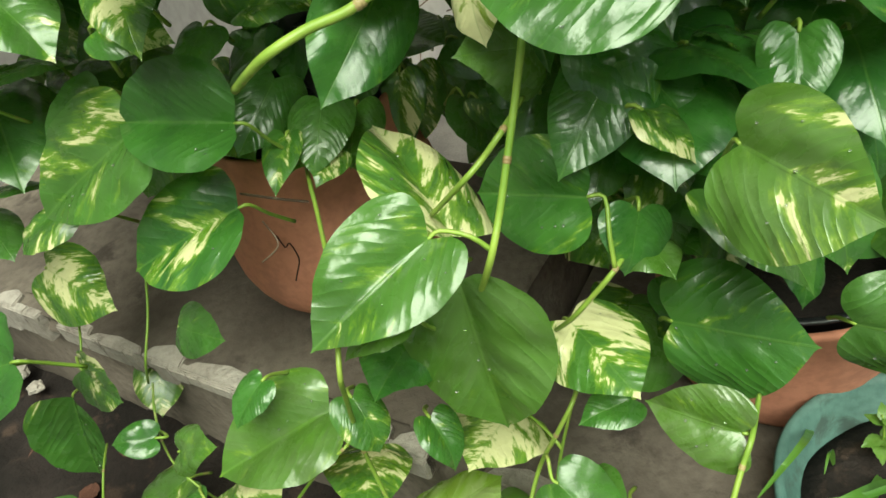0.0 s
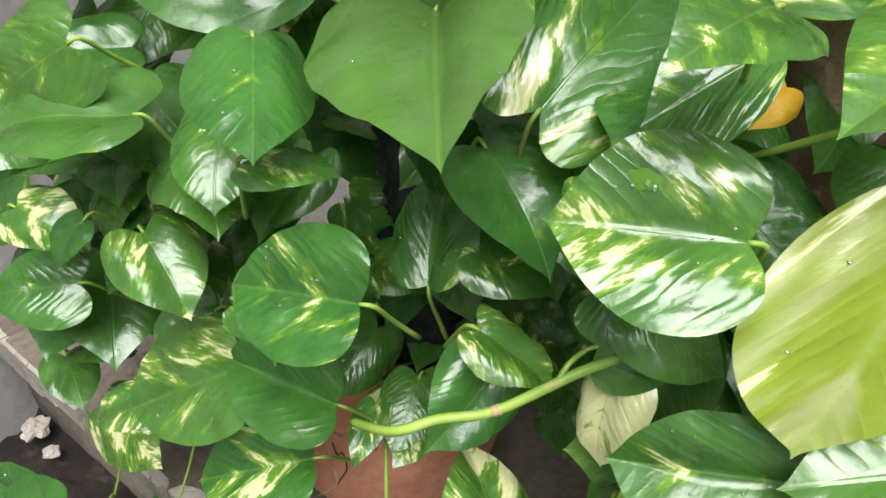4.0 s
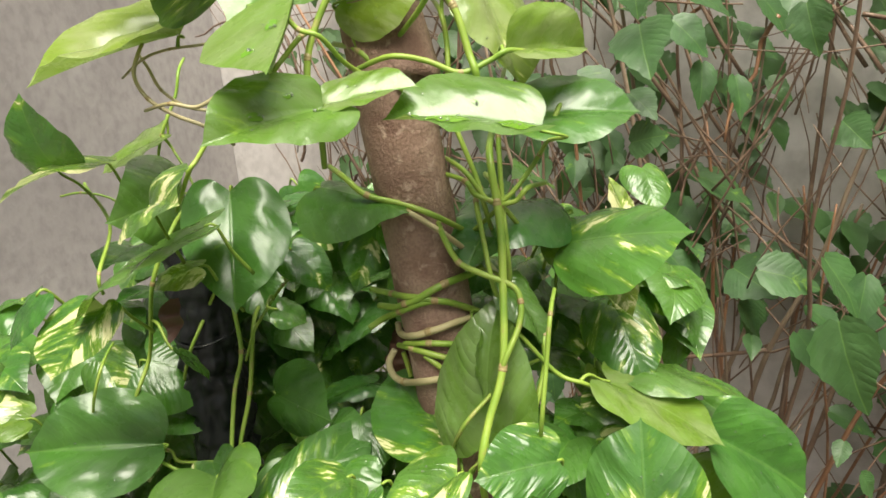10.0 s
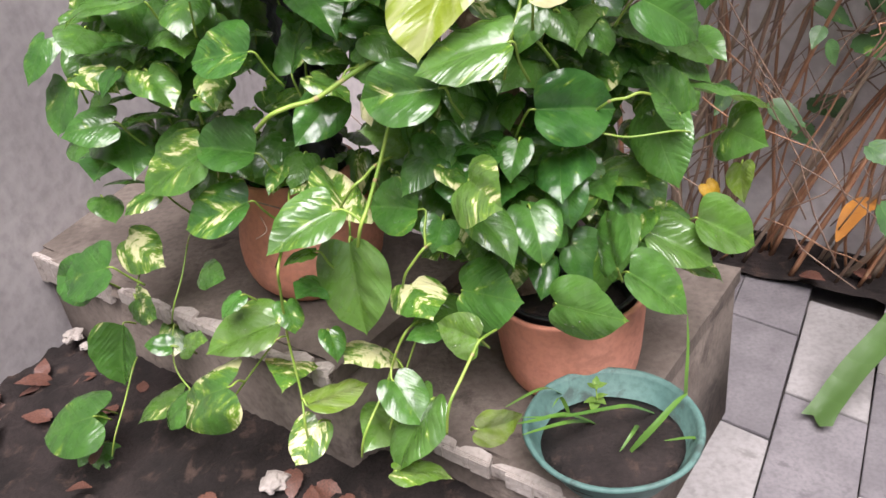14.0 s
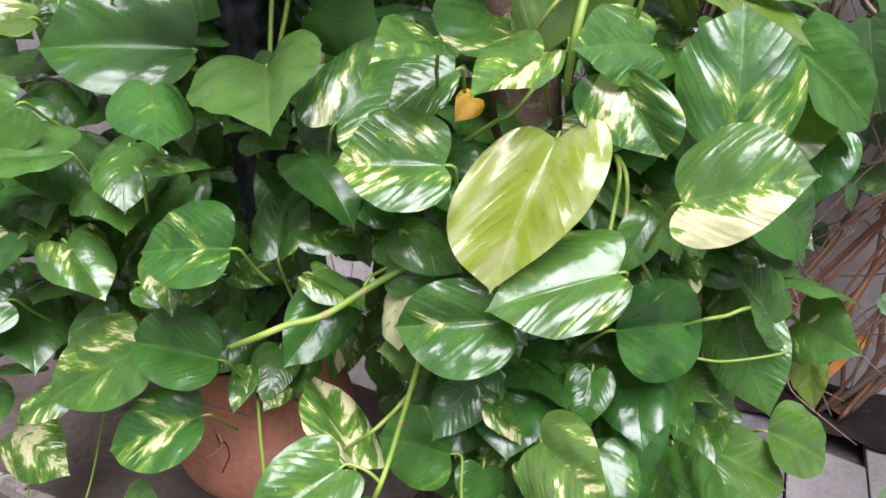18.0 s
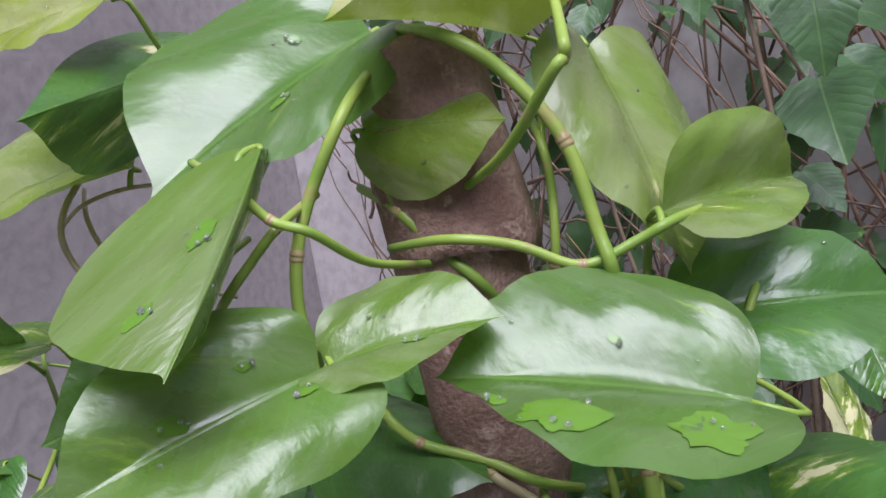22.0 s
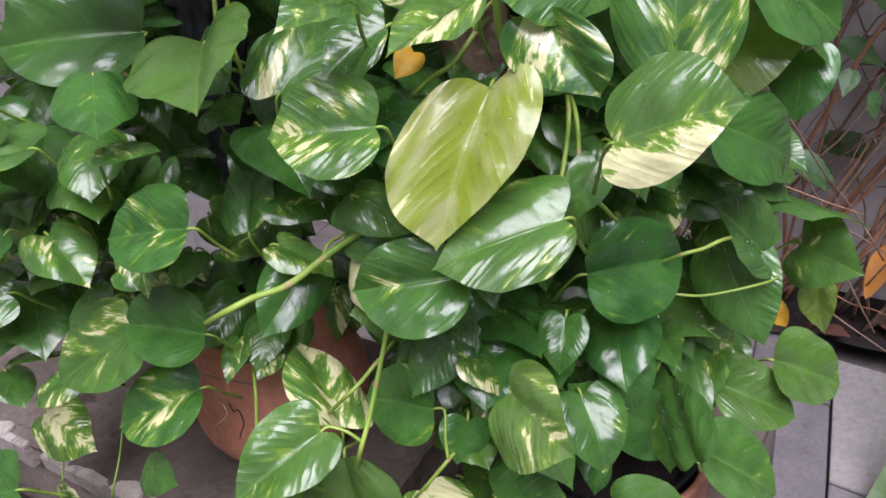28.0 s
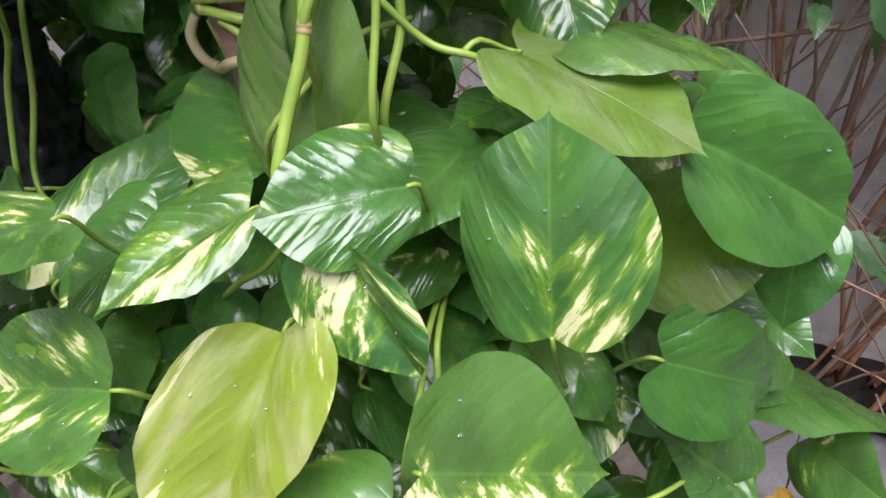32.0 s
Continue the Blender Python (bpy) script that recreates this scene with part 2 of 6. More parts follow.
CLAY = stone("terracotta", (0.53, 0.215, 0.140), (0.63, 0.285, 0.200), 6.0, 0.75, 0.2, (0.44, 0.19, 0.13))
BLACK = stone("black_plastic", (0.010, 0.011, 0.012), (0.020, 0.022, 0.024), 8.0, 0.28, 0.1)
TEAL = stone("faded_teal_plastic", (0.065, 0.135, 0.120), (0.11, 0.20, 0.175), 7.0, 0.55, 0.25, (0.055, 0.085, 0.075))
POLE = stone("coir_pole", (0.22, 0.13, 0.10), (0.38, 0.26, 0.205), 22.0, 0.9, 0.6, (0.46, 0.335, 0.27))

WET = Mat("wet_leaf", 0.16, 0.5).colour((0.10, 0.22, 0.02)).m
water = Mat("water", 0.02, 0.5).colour((1.0, 1.0, 1.0))
water.b.inputs["Transmission Weight"].default_value, water.b.inputs["IOR"].default_value = 0.9, 1.33
WATER = water.m

# ---- small builders ----
def link_mesh(name, bm, mat, parent=None, label="", smooth=True):
    me = bpy.data.meshes.new(name)
    bm.to_mesh(me)
    bm.free()
    me.materials.append(mat)
    if smooth:
        me.shade_smooth()
    ob = new(name, me)
    if parent is not None:
        ob.parent = parent
    if label:
        ob["label"] = label
    ob.color = (0.08, 0.03, 0.4, 1.0)
    return ob


def part(name, bm, mat, parent, label="", smooth=True):
    return link_mesh(name, bm, mat, parent, label, smooth)


def thing(name, x, y, z, label, category, group="", kind=""):
    ob = new(name)
    ob.empty_display_size = 0.05
    ob.location = (x, y, z)
    return tagged(ob, label, category, group, kind)


def tube(points, radii, sides=8, caps=True, steps=5):
    """A round stem through the points, swelling as the radii say."""
    pts = [Vector(p) for p in points]
    n = len(pts)
    line, rad = [], []
    for i in range(n - 1):
        p0, p1, p2, p3 = pts[max(i - 1, 0)], pts[i], pts[i + 1], pts[min(i + 2, n - 1)]
        for k in range(steps):
            t = k / steps
            line.append(0.5 * ((2 * p1) + (p2 - p0) * t + (2 * p0 - 5 * p1 + 4 * p2 - p3) * t * t + (3 * p1 - p0 - 3 * p2 + p3) * t ** 3))
            rad.append(radii[i] * (1 - t) + radii[i + 1] * t)
    line.append(pts[-1])
    rad.append(radii[-1])
    bm = bmesh.new()
    rings, side = [], None
    for i, p in enumerate(line):
        d = (line[min(i + 1, len(line) - 1)] - line[max(i - 1, 0)]).normalized()
        side = d.orthogonal().normalized() if side is None else (side - d * side.dot(d)).normalized()
        up = d.cross(side)
        rings.append([bm.verts.new(p + (side * math.cos(a) + up * math.sin(a)) * rad[i]) for a in (2 * math.pi * k / sides for k in range(sides))])
    for a, b in zip(rings, rings[1:]):
        for k in range(sides):
            bm.faces.new((a[k], a[(k + 1) % sides], b[(k + 1) % sides], b[k]))
    if caps:
        bm.faces.new(rings[0][::-1])
        bm.faces.new(rings[-1])
    return bm


def lathe(profile, sides=48, wobble=0.0, seed=0.0):
    """A turned shape from (radius, height) pairs."""
    bm = bmesh.new()
    rings = []
    for r, z in profile:
        ring = []
        for k in range(sides):
            a = 2 * math.pi * k / sides
            q = r * (1 + wobble * noise.noise((math.cos(a) * 2, math.sin(a) * 2, z * 9 + seed)))
            ring.append(bm.verts.new((q * math.cos(a), q * math.sin(a), z)))
        rings.append(ring)
    for a, b in zip(rings, rings[1:]):
        for k in range(sides):
            bm.faces.new((a[k], a[(k + 1) % sides], b[(k + 1) % sides], b[k]))
    bm.faces.new(rings[0][::-1])
    bm.faces.new(rings[-1])
    return bm


def slab(corners, top, low, bevel=0.004):
    """A flat piece with the given outline (counter-clockwise), from low to top."""
    bm = bmesh.new()
    a = [bm.verts.new((x, y, low)) for x, y in corners]
    b = [bm.verts.new((x, y, top)) for x, y in corners]
    n = len(corners)
    bm.faces.new(a[::-1])
    bm.faces.new(b)
    for k in range(n):
        bm.faces.new((a[k], a[(k + 1) % n], b[(k + 1) % n], b[k]))
    if bevel:
        bmesh.ops.bevel(bm, geom=bm.edges[:], offset=bevel, segments=2, affect="EDGES")
    return bm


E1, E2 = Vector((0.75, -0.66)).normalized(), Vector((0.66, 0.75)).normalized()


def plan(a, b):
    """A place of the yard's own grid: a along the bench's front edge, b across it."""
    v = E1 * a + E2 * b
    return v.x, v.y


def grid_slab(a0, a1, b0, b1, top, low, bevel=0.004):
    return slab([plan(a0, b0), plan(a1, b0), plan(a1, b1), plan(a0, b1)], top, low, bevel)


# ---- the yard: floor, beds, bench, walls ----
bm = bmesh.new()
bmesh.ops.create_grid(bm, x_segments=40, y_segments=40, size=30.0)
for v in bm.verts:
    v.co.z = -0.06
tagged(link_mesh("ground", bm, GROUT), "dark packed earth under the yard", "ground", kind="structure")


def earth(name, a0, a1, b0, b1, height, rough, label, n=60):
    """A sheet of loose soil with clods."""
    b_m = bmesh.new()
    rows = []
    for i in range(n + 1):
        row = []
        for k in range(n + 1):
            b = b0 + (b1 - b0) * k / n
            lo = max(a0, -0.90 - 0.385 * (b + 0.205))
            x, y = plan(lo + (a1 - lo) * i / n, b)
            z = height + rough * (noise.noise((x * 4, y * 4, 1.0)) * 1.4 + noise.noise((x * 19, y * 19, 2.0)) * 0.8 + noise.noise((x * 55, y * 55, 4.0)) * 0.45)
            row.append(b_m.verts.new((x, y, z)))
        rows.append(row)
    for p, q in zip(rows, rows[1:]):
        for k in range(n):
            b_m.faces.new((p[k], q[k], q[k + 1], p[k + 1]))
    return tagged(link_mesh(name, b_m, SOIL), label, "soil", kind="structure")


earth("planting_bed", -1.30, 0.60, -1.5, -0.14, 0.30, 0.022, "dark crumbly garden soil in front of the bench", 90)
earth("wall_bed", -0.2, 3.0, 1.19, 1.42, 0.03, 0.02, "narrow bed of wet dark soil along the wall")


def ledge(name, a0, a1, b0, b1, top_z, label):
    """A masonry ledge: a body, and a worn top slab chipped along its front."""
    body = tagged(link_mesh(name, grid_slab(a0 + 0.005, a1 - 0.005, b0 + 0.017, b1 - 0.01, top_z - 0.034, -0.05, 0.006), CONCRETE), label, "bench", kind="structure")
    b_m = grid_slab(a0, a1, b0, b1, top_z, top_z - 0.033, 0.0)
    bmesh.ops.subdivide_edges(b_m, edges=b_m.edges[:], cuts=60, use_grid_fill=True)
    for v in b_m.verts:
        p = v.co
        a, b = Vector((p.x, p.y)).dot(E1), Vector((p.x, p.y)).dot(E2)
        if b < b0 + 0.024:
            chip = max(0.0, noise.noise((a * 9, p.z * 20, 3.0)) + 0.5 * noise.noise((a * 31, p.z * 40, 7.0)))
            p.x += E2.x * 0.022 * chip
            p.y += E2.y * 0.022 * chip
            p.z -= 0.012 * chip if p.z > top_z - 0.01 else 0.0
        elif p.z > top_z - 0.01:
            p.z += 0.003 * noise.noise((p.x * 8, p.y * 8, 0.0))
    cap = part("slab", b_m, CONCRETE, body, "worn concrete top", smooth=False)
    rim = bmesh.new()
    rnd_e = random.Random(len(name))
    a = a0
    while a < a1 - 0.02:
        w = min(rnd_e.uniform(0.05, 0.16), a1 - a)
        if rnd_e.random() < 0.72:
            d = rnd_e.uniform(0.012, 0.03)
            pts = [plan(a, b0 - 0.002), plan(a + w, b0 - 0.002), plan(a + w * 0.9, b0 + d * 0.8), plan(a + w * 0.5, b0 + d), plan(a + w * 0.12, b0 + d * 0.6)]
            piece = slab(pts, top_z + 0.003, top_z - 0.024, 0.002)
            me_p = bpy.data.meshes.new("piece")
            piece.to_mesh(me_p)
            piece.free()
            rim.from_mesh(me_p)
            bpy.data.meshes.remove(me_p)
        a += w
    # flaking plaster along the top of the front face
    a = a0
    while a < a1 - 0.02:
        w = min(rnd_e.uniform(0.02, 0.06), a1 - a)
        h = rnd_e.uniform(0.016, 0.040) + 0.045 * max(0.0, min(1.0, (-0.45 - a) / 0.25))
        if rnd_e.random() < 0.88:
            pts = [plan(a, b0 - 0.006), plan(a + w, b0 - 0.006), plan(a + w, b0 + 0.010), plan(a, b0 + 0.010)]
            piece = slab(pts, top_z - 0.0005, top_z - h, 0.002)
            me_p = bpy.data.meshes.new("piece")
            piece.to_mesh(me_p)
            piece.free()
            rim.from_mesh(me_p)
            bpy.data.meshes.remove(me_p)
        a += w
    part("edge_mortar", rim, EDGE, body, "pale chipped mortar along the edge", smooth=False)
    return body


ledge("bench", -1.05, 0.13, -0.222, 0.25, 0.532, "low masonry bench of rough grey concrete")
ledge("lower_ledge", 0.132, 0.565, -0.156, 0.60, 0.402, "lower concrete ledge beside the bench with pale edge")

# all walls raised to 4.6 m to cut sky light; wall_far is added, unseen
for name, quad, label, mat in (
    ("wall_back", (-1.95, 4.5, 1.42, 1.54), "stained whitewashed wall behind the shrub", WALL_B),
    ("wall_far", (4.5, 4.62, -3.5, 1.54), "plain plastered wall added out of view to close the yard", WALL),
):
    a0, a1, b0, b1 = quad
    tagged(link_mesh(name, grid_slab(a0, a1, b0, b1, 4.6, -0.06, 0.0), mat, smooth=False), label, "wall", kind="structure")
along, out = Vector((0.343, 0.939)), Vector((-0.939, 0.343)) * 0.4
near, far = Vector((-0.79, 0.422)) - along * 4.2, Vector((-0.79, 0.422)) + along * 1.74
tagged(link_mesh("wall_left", slab([tuple(near), tuple(far), tuple(far + out), tuple(near + out)], 4.6, -0.06, 0.0), WALL, smooth=False), "grey plastered wall beside the plants", "wall", kind="structure")

# paving: stone tiles laid in running rows, each a piece of its own
paving = thing("floor_tiles", *plan(0.9, 0.5), 0.0, "grey and off-white stone floor tiles with dark joints", "floor", kind="structure")
TILE_W = stone("pale_stone_tile", (0.235, 0.222, 0.215), (0.31, 0.295, 0.285), 5.0, 0.6, 0.4, (0.18, 0.168, 0.162), 0.2)
rng = random.Random(3)
px_, py_ = paving.location.x, paving.location.y


def paved(c, d):
    """A place of the paving: c across its strips, d along them towards the house, turned a little from the bench."""
    return plan(0.61 + 0.9935 * c + 0.114 * d, 1.142 - 0.114 * c - 0.9935 * d)


PALE_AT = {(0, 2), (1, 0), (2, 0), (2, 2), (3, 1), (1, 3)}
for j in range(-3, 9):
    d = (-0.26, -0.005, -0.20, -0.12)[j % 4] if j != 0 else -0.255
    k = 0
    while d < 2.6:
        long = rng.choice((0.42, 0.44, 0.43, 0.22)) if j > 2 or k > 3 else 0.43
        q = [paved(j * 0.195 - 0.195, d), paved(j * 0.195 - 0.195, d + long - 0.0045), paved(j * 0.195 - 0.0045, d + long - 0.0045), paved(j * 0.195 - 0.0045, d)]
        q = [(x - px_ + rng.uniform(-0.003, 0.003), y - py_ + rng.uniform(-0.003, 0.003)) for x, y in q]
        pale = (j, k) in PALE_AT or (rng.random() < 0.3 and (j > 3 or k > 3))
        part("tile", slab(q, rng.uniform(-0.002, 0.002), -0.03, 0.002), TILE_W if pale else TILE, paving, smooth=False)
        d += long
        k += 1


# ---- pots and pole ----
TAPERED = ((0.66, 0.0), (0.74, 0.004), (0.83, 0.06), (0.885, 0.15), (0.92, 0.32), (0.965, 0.68), (0.99, 0.97), (1.0, 1.0))
BELLIED = ((0.80, 0.0), (0.90, 0.02), (1.02, 0.07), (1.12, 0.13), (1.19, 0.21), (1.24, 0.31), (1.245, 0.43), (1.20, 0.56), (1.11, 0.73), (1.02, 0.90), (1.0, 1.0))


def clay_pot(x, y, z, r, h, side, label):
    """A terracotta pot of the given side line (radius, height), and a black nursery pot's edge inside it."""
    pot = thing("flower_pot", x, y, z, label, "flower pot")
    part("body", lathe([(r * a, h * b) for a, b in side] + [(r * 0.985, h + 0.004), (r * 0.93, h + 0.002), (r * 0.90, h * 0.9), (r * 0.72, h * 0.4), (r * 0.60, 0.03)], 56, 0.02, x), CLAY, pot)
    part("liner", lathe([(r * 0.60, h * 0.45), (r * 0.855, h * 0.82), (r * 0.87, h * 1.03), (r * 0.90, h * 1.045), (r * 0.885, h * 1.06), (r * 0.83, h * 1.05), (r * 0.80, h * 0.85), (r * 0.55, h * 0.6)], 48), BLACK, pot, "black plastic nursery pot inside")
    part("soil", lathe([(r * 0.70, h * 0.70), (r * 0.80, h * 0.78), (r * 0.5, h * 0.84), (0.01, h * 0.86)], 40, 0.05, y), SOIL, pot, "damp dark potting soil")
    return pot


left_pot = clay_pot(-0.078, 0.095, 0.532, 0.116, 0.250, BELLIED, "terracotta flower pot with a thin crack on the bench")
right_pot = clay_pot(0.388, -0.165, 0.402, 0.140, 0.182, TAPERED, "terracotta flower pot with a black liner on the lower ledge")
crack = tube([(-0.0603, -0.1200, 0.165), (-0.0558, -0.1262, 0.150), (-0.0491, -0.1276, 0.155), (-0.0456, -0.1336, 0.135), (-0.0535, -0.1336, 0.118), (-0.0600, -0.1326, 0.105)], [0.0008] * 6, 5, True, 3)
part("crack", crack, SOIL, left_pot, "thin dark root line on the clay")

tub = thing("planter_bowl", 0.393, -0.424, 0.402, "faded teal plastic bowl with soil and thin seedlings", "planter")
part("shell", lathe([(0.083, 0.0), (0.088, 0.003), (0.114, 0.045), (0.127, 0.077), (0.136, 0.080), (0.1395, 0.084), (0.137, 0.088), (0.132, 0.088), (0.127, 0.081), (0.112, 0.045), (0.055, 0.015)], 64, 0.012), TEAL, tub)
part("soil", lathe([(0.09, 0.033), (0.113, 0.046), (0.075, 0.051), (0.03, 0.055), (0.004, 0.053)], 48, 0.08, 5.0), SOIL, tub, "dark moist soil")


def pole_at(z):
    return Vector((0.247 - 0.085 * (z - 1.5), -0.146 - 0.045 * (z - 1.5) + 0.012, z))


support = thing("plant_pole", *pole_at(0.41), "brown coir-wrapped support pole the vines climb", "plant support")
base = pole_at(0.41)
zs = [0.41 + 1.30 * k / 40 for k in range(41)]
bm = tube([pole_at(z) - base for z in zs], [0.040 + 0.0012 * noise.noise((z * 9, 0.0, 0.0)) for z in zs], 28, True, 1)
for v in bm.verts:
    q = v.co
    v.co += (q - Vector((0, 0, q.z))).normalized() * 0.0016 * noise.noise(q * 60)
part("post", bm, POLE, support)
bm = bmesh.new()
ring0 = None
for k in range(15):
    z = 1.632 + 0.0085 * k
    c = pole_at(z) - base + Vector((0.007, -0.003, 0.0))
    ring = []
    for j in range(19):
        a = radians(-205 + 250 * j / 18)
        rr = (0.045 - 0.0009 * k) * (1 + 0.05 * noise.noise((a * 2, z * 12, 1.0)))
        ring.append(bm.verts.new(c + Vector((rr * math.cos(a), rr * math.sin(a), 0.004 * math.sin(a * 3)))))
    if ring0:
        for j in range(18):
            bm.faces.new((ring0[j], ring0[j + 1], ring[j + 1], ring[j]))
    ring0 = ring
sheath = part("sheath", bm, POLE, support, "curled brown bark sheath at the top")
mod = sheath.modifiers.new("thickness", "SOLIDIFY")
mod.thickness = 0.0025


# a stake wrapped in crumpled black plastic, in the taller pot
stake = thing("wrapped_stake", -0.022, 0.052, 0.74, "stake wrapped in crumpled shiny black plastic in the clay pot", "plant support")
bm = lathe([(0.030, 0.0)] + [(0.031 + 0.0015 * (k % 3), 0.01 + 0.0082 * k) for k in range(86)] + [(0.024, 0.72), (0.006, 0.725)], 64, 0.12, 2.0)
for v in bm.verts:
    v.co += Vector((v.co.x, v.co.y, 0)) * (0.42 * abs(noise.noise(v.co * 34)) + 0.40 * abs(noise.noise(v.co * 75)) + 0.16 * noise.noise(v.co * 160))
part("wrap", bm, BLACK, stake)
for k, z in enumerate((0.16, 0.38, 0.6)):
    ring = [(0.039 * math.cos(a), 0.039 * math.sin(a), z + 0.004 * math.sin(2 * a + k)) for a in (2 * math.pi * j / 16 for j in range(17))]
    part("tie", tube(ring, [0.0022] * 17, 6, False, 2), BLACK, stake, "black fold of the wrap")


# ---- the pothos ----
def leaf_mesh(kind, fold, arch, curl, seed, outline):
    """A heart-shaped leaf of unit length: sinus at the origin, tip at (0, 1)."""
    m_pts = [(0.0, 0.0), *outline, (0.0, 1.0)]
    n, cols = 30, 7
    margin = []
    for i in range(n + 1):
        q = i / n * (len(m_pts) - 1)
        k = min(int(q), len(m_pts) - 2)
        t = q - k
        p0, p1, p2, p3 = (Vector(m_pts[j]) for j in (max(k - 1, 0), k, k + 1, min(k + 2, len(m_pts) - 1)))
        margin.append(0.5 * ((2 * p1) + (p2 - p0) * t + (2 * p0 - 5 * p1 + 4 * p2 - p3) * t * t + (3 * p1 - p0 - 3 * p2 + p3) * t ** 3))
    bm_l = bmesh.new()
    rows = []
    for i, e in enumerate(margin):
        s = (i / n) ** 1.25
        mid = Vector((0.0, s))
        row = []
        for c in range(-cols, cols + 1):
            u = abs(c) / cols
            p = mid + (Vector((max(e.x, 0.0), e.y)) - mid) * u
            p.y -= 0.07 * math.sin(math.pi * u) * (1 - s) * min(1.0, e.x / 0.3)
            x = p.x if c >= 0 else -p.x
            z = fold * abs(x) + arch * 4 * p.y * (1 - p.y) - curl * max(0.0, abs(x) - 0.18) ** 2 * 4
            z += 0.010 * math.sin(p.y * 21 - abs(x) * 12 + seed) * min(1.0, abs(x) * 5) + 0.022 * noise.noise((x * 7 + seed, p.y * 7, seed)) * min(1.0, abs(x) * 4) + 0.06 * noise.noise((x * 2.2 + seed, p.y * 2.2, seed))
            row.append(bm_l.verts.new((x, p.y, z if u or i else 0.0)))
        rows.append(row)
    for a, b in zip(rows, rows[1:]):
        for c in range(2 * cols):
            try:
                bm_l.faces.new((a[c], a[c + 1], b[c + 1], b[c]))
            except ValueError:
                pass
    bmesh.ops.remove_doubles(bm_l, verts=bm_l.verts[:], dist=0.0008)
    me = bpy.data.meshes.new(kind)
    bm_l.to_mesh(me)
    bm_l.free()
    me.shade_smooth()
    return me


HEART = [(0.05, -0.045), (0.15, -0.115), (0.285, -0.12), (0.40, 0.00), (0.442, 0.20), (0.405, 0.43), (0.275, 0.67), (0.105, 0.865), (0.025, 0.95)]
BROAD = [(0.06, -0.06), (0.17, -0.145), (0.315, -0.135), (0.43, 0.01), (0.465, 0.23), (0.42, 0.48), (0.28, 0.72), (0.10, 0.885), (0.024, 0.955)]
ROUND = [(0.05, -0.045), (0.17, -0.125), (0.315, -0.11), (0.43, 0.05), (0.465, 0.28), (0.43, 0.54), (0.29, 0.77), (0.095, 0.91), (0.022, 0.96)]
NARROW = [(0.045, -0.04), (0.14, -0.10), (0.26, -0.085), (0.36, 0.04), (0.40, 0.23), (0.355, 0.46), (0.215, 0.69), (0.075, 0.875), (0.018, 0.95)]
SHAPES = [
    leaf_mesh("leaf", f, a, c, 1.7 * i, o)
    for i, (f, a, c, o) in enumerate((
        (0.10, 0.06, 0.3, HEART), (0.20, 0.09, 0.5, HEART), (-0.06, 0.10, 0.4, BROAD), (0.28, 0.05, 0.7, BROAD),
        (0.04, 0.14, 0.6, ROUND), (0.16, 0.03, 0.2, ROUND), (0.34, 0.10, 0.4, HEART), (0.12, 0.12, 1.0, BROAD),
        (0.22, 0.13, 0.3, NARROW), (-0.10, 0.07, 0.2, HEART)))
]
for me in SHAPES:
    me.materials.append(LEAF)

plant_left = thing("pothos_plant", -0.028, -0.017, 0.75, "trailing pothos with glossy heart-shaped green leaves splashed cream", "plant", "potted pothos")
plant_right = thing("pothos_plant", 0.411, -0.15, 0.54, "bushy pothos with cream-streaked heart leaves in a clay pot", "plant", "potted pothos")
plant_pole = thing("pothos_plant", 0.26, -0.1, 0.402, "tall pothos climbing the pole, broad wet variegated leaves", "plant", "potted pothos")
LEAVES = []
STALKS = []
VINES = []
BIG = []


def owner(p):
    if p[2] > 1.12 or (p[2] > 0.98 and p[0] > 0.0):
        return plant_pole
    return plant_left if p[0] < 0.12 else plant_right


def leaf(base_p, tip_p, up, width, share, pale, shape=None, stalk=0.05, mesh=None):
    """One leaf from its sinus to its tip, facing up; share: cream streaks; pale: yellowness."""
    b_p, t_p, n_v = Vector(base_p), Vector(tip_p), Vector(up).normalized()
    axis = t_p - b_p
    length = axis.length
    side = axis.cross(n_v).normalized()
    n_v = side.cross(axis).normalized()
    k = len(LEAVES)
    if mesh is None:
        mesh = SHAPES[(k * 7 + 3) % len(SHAPES) if shape is None else shape]
    ob = new("leaf", mesh)
    par = owner(base_p)
    ob.parent = par
    sx, sz = width / 0.8, min(length, width * 1.2)
    ob.matrix_local = Matrix.Translation(-par.location) @ Matrix((
        (side.x * sx, axis.x, n_v.x * sz, b_p.x), (side.y * sx, axis.y, n_v.y * sz, b_p.y), (side.z * sx, axis.z, n_v.z * sz, b_p.z), (0, 0, 0, 1)))
    ob.color = (share, pale, (k * 0.6180339) % 1.0, 1.0)
    LEAVES.append((b_p, axis, n_v, width, par))
    STALKS.append((b_p, axis.normalized(), n_v, stalk, par))
    return ob


KNOT = stem_material("stem_node", (0.40, 0.33, 0.15), (0.28, 0.20, 0.09), (0.18, 0.12, 0.06))


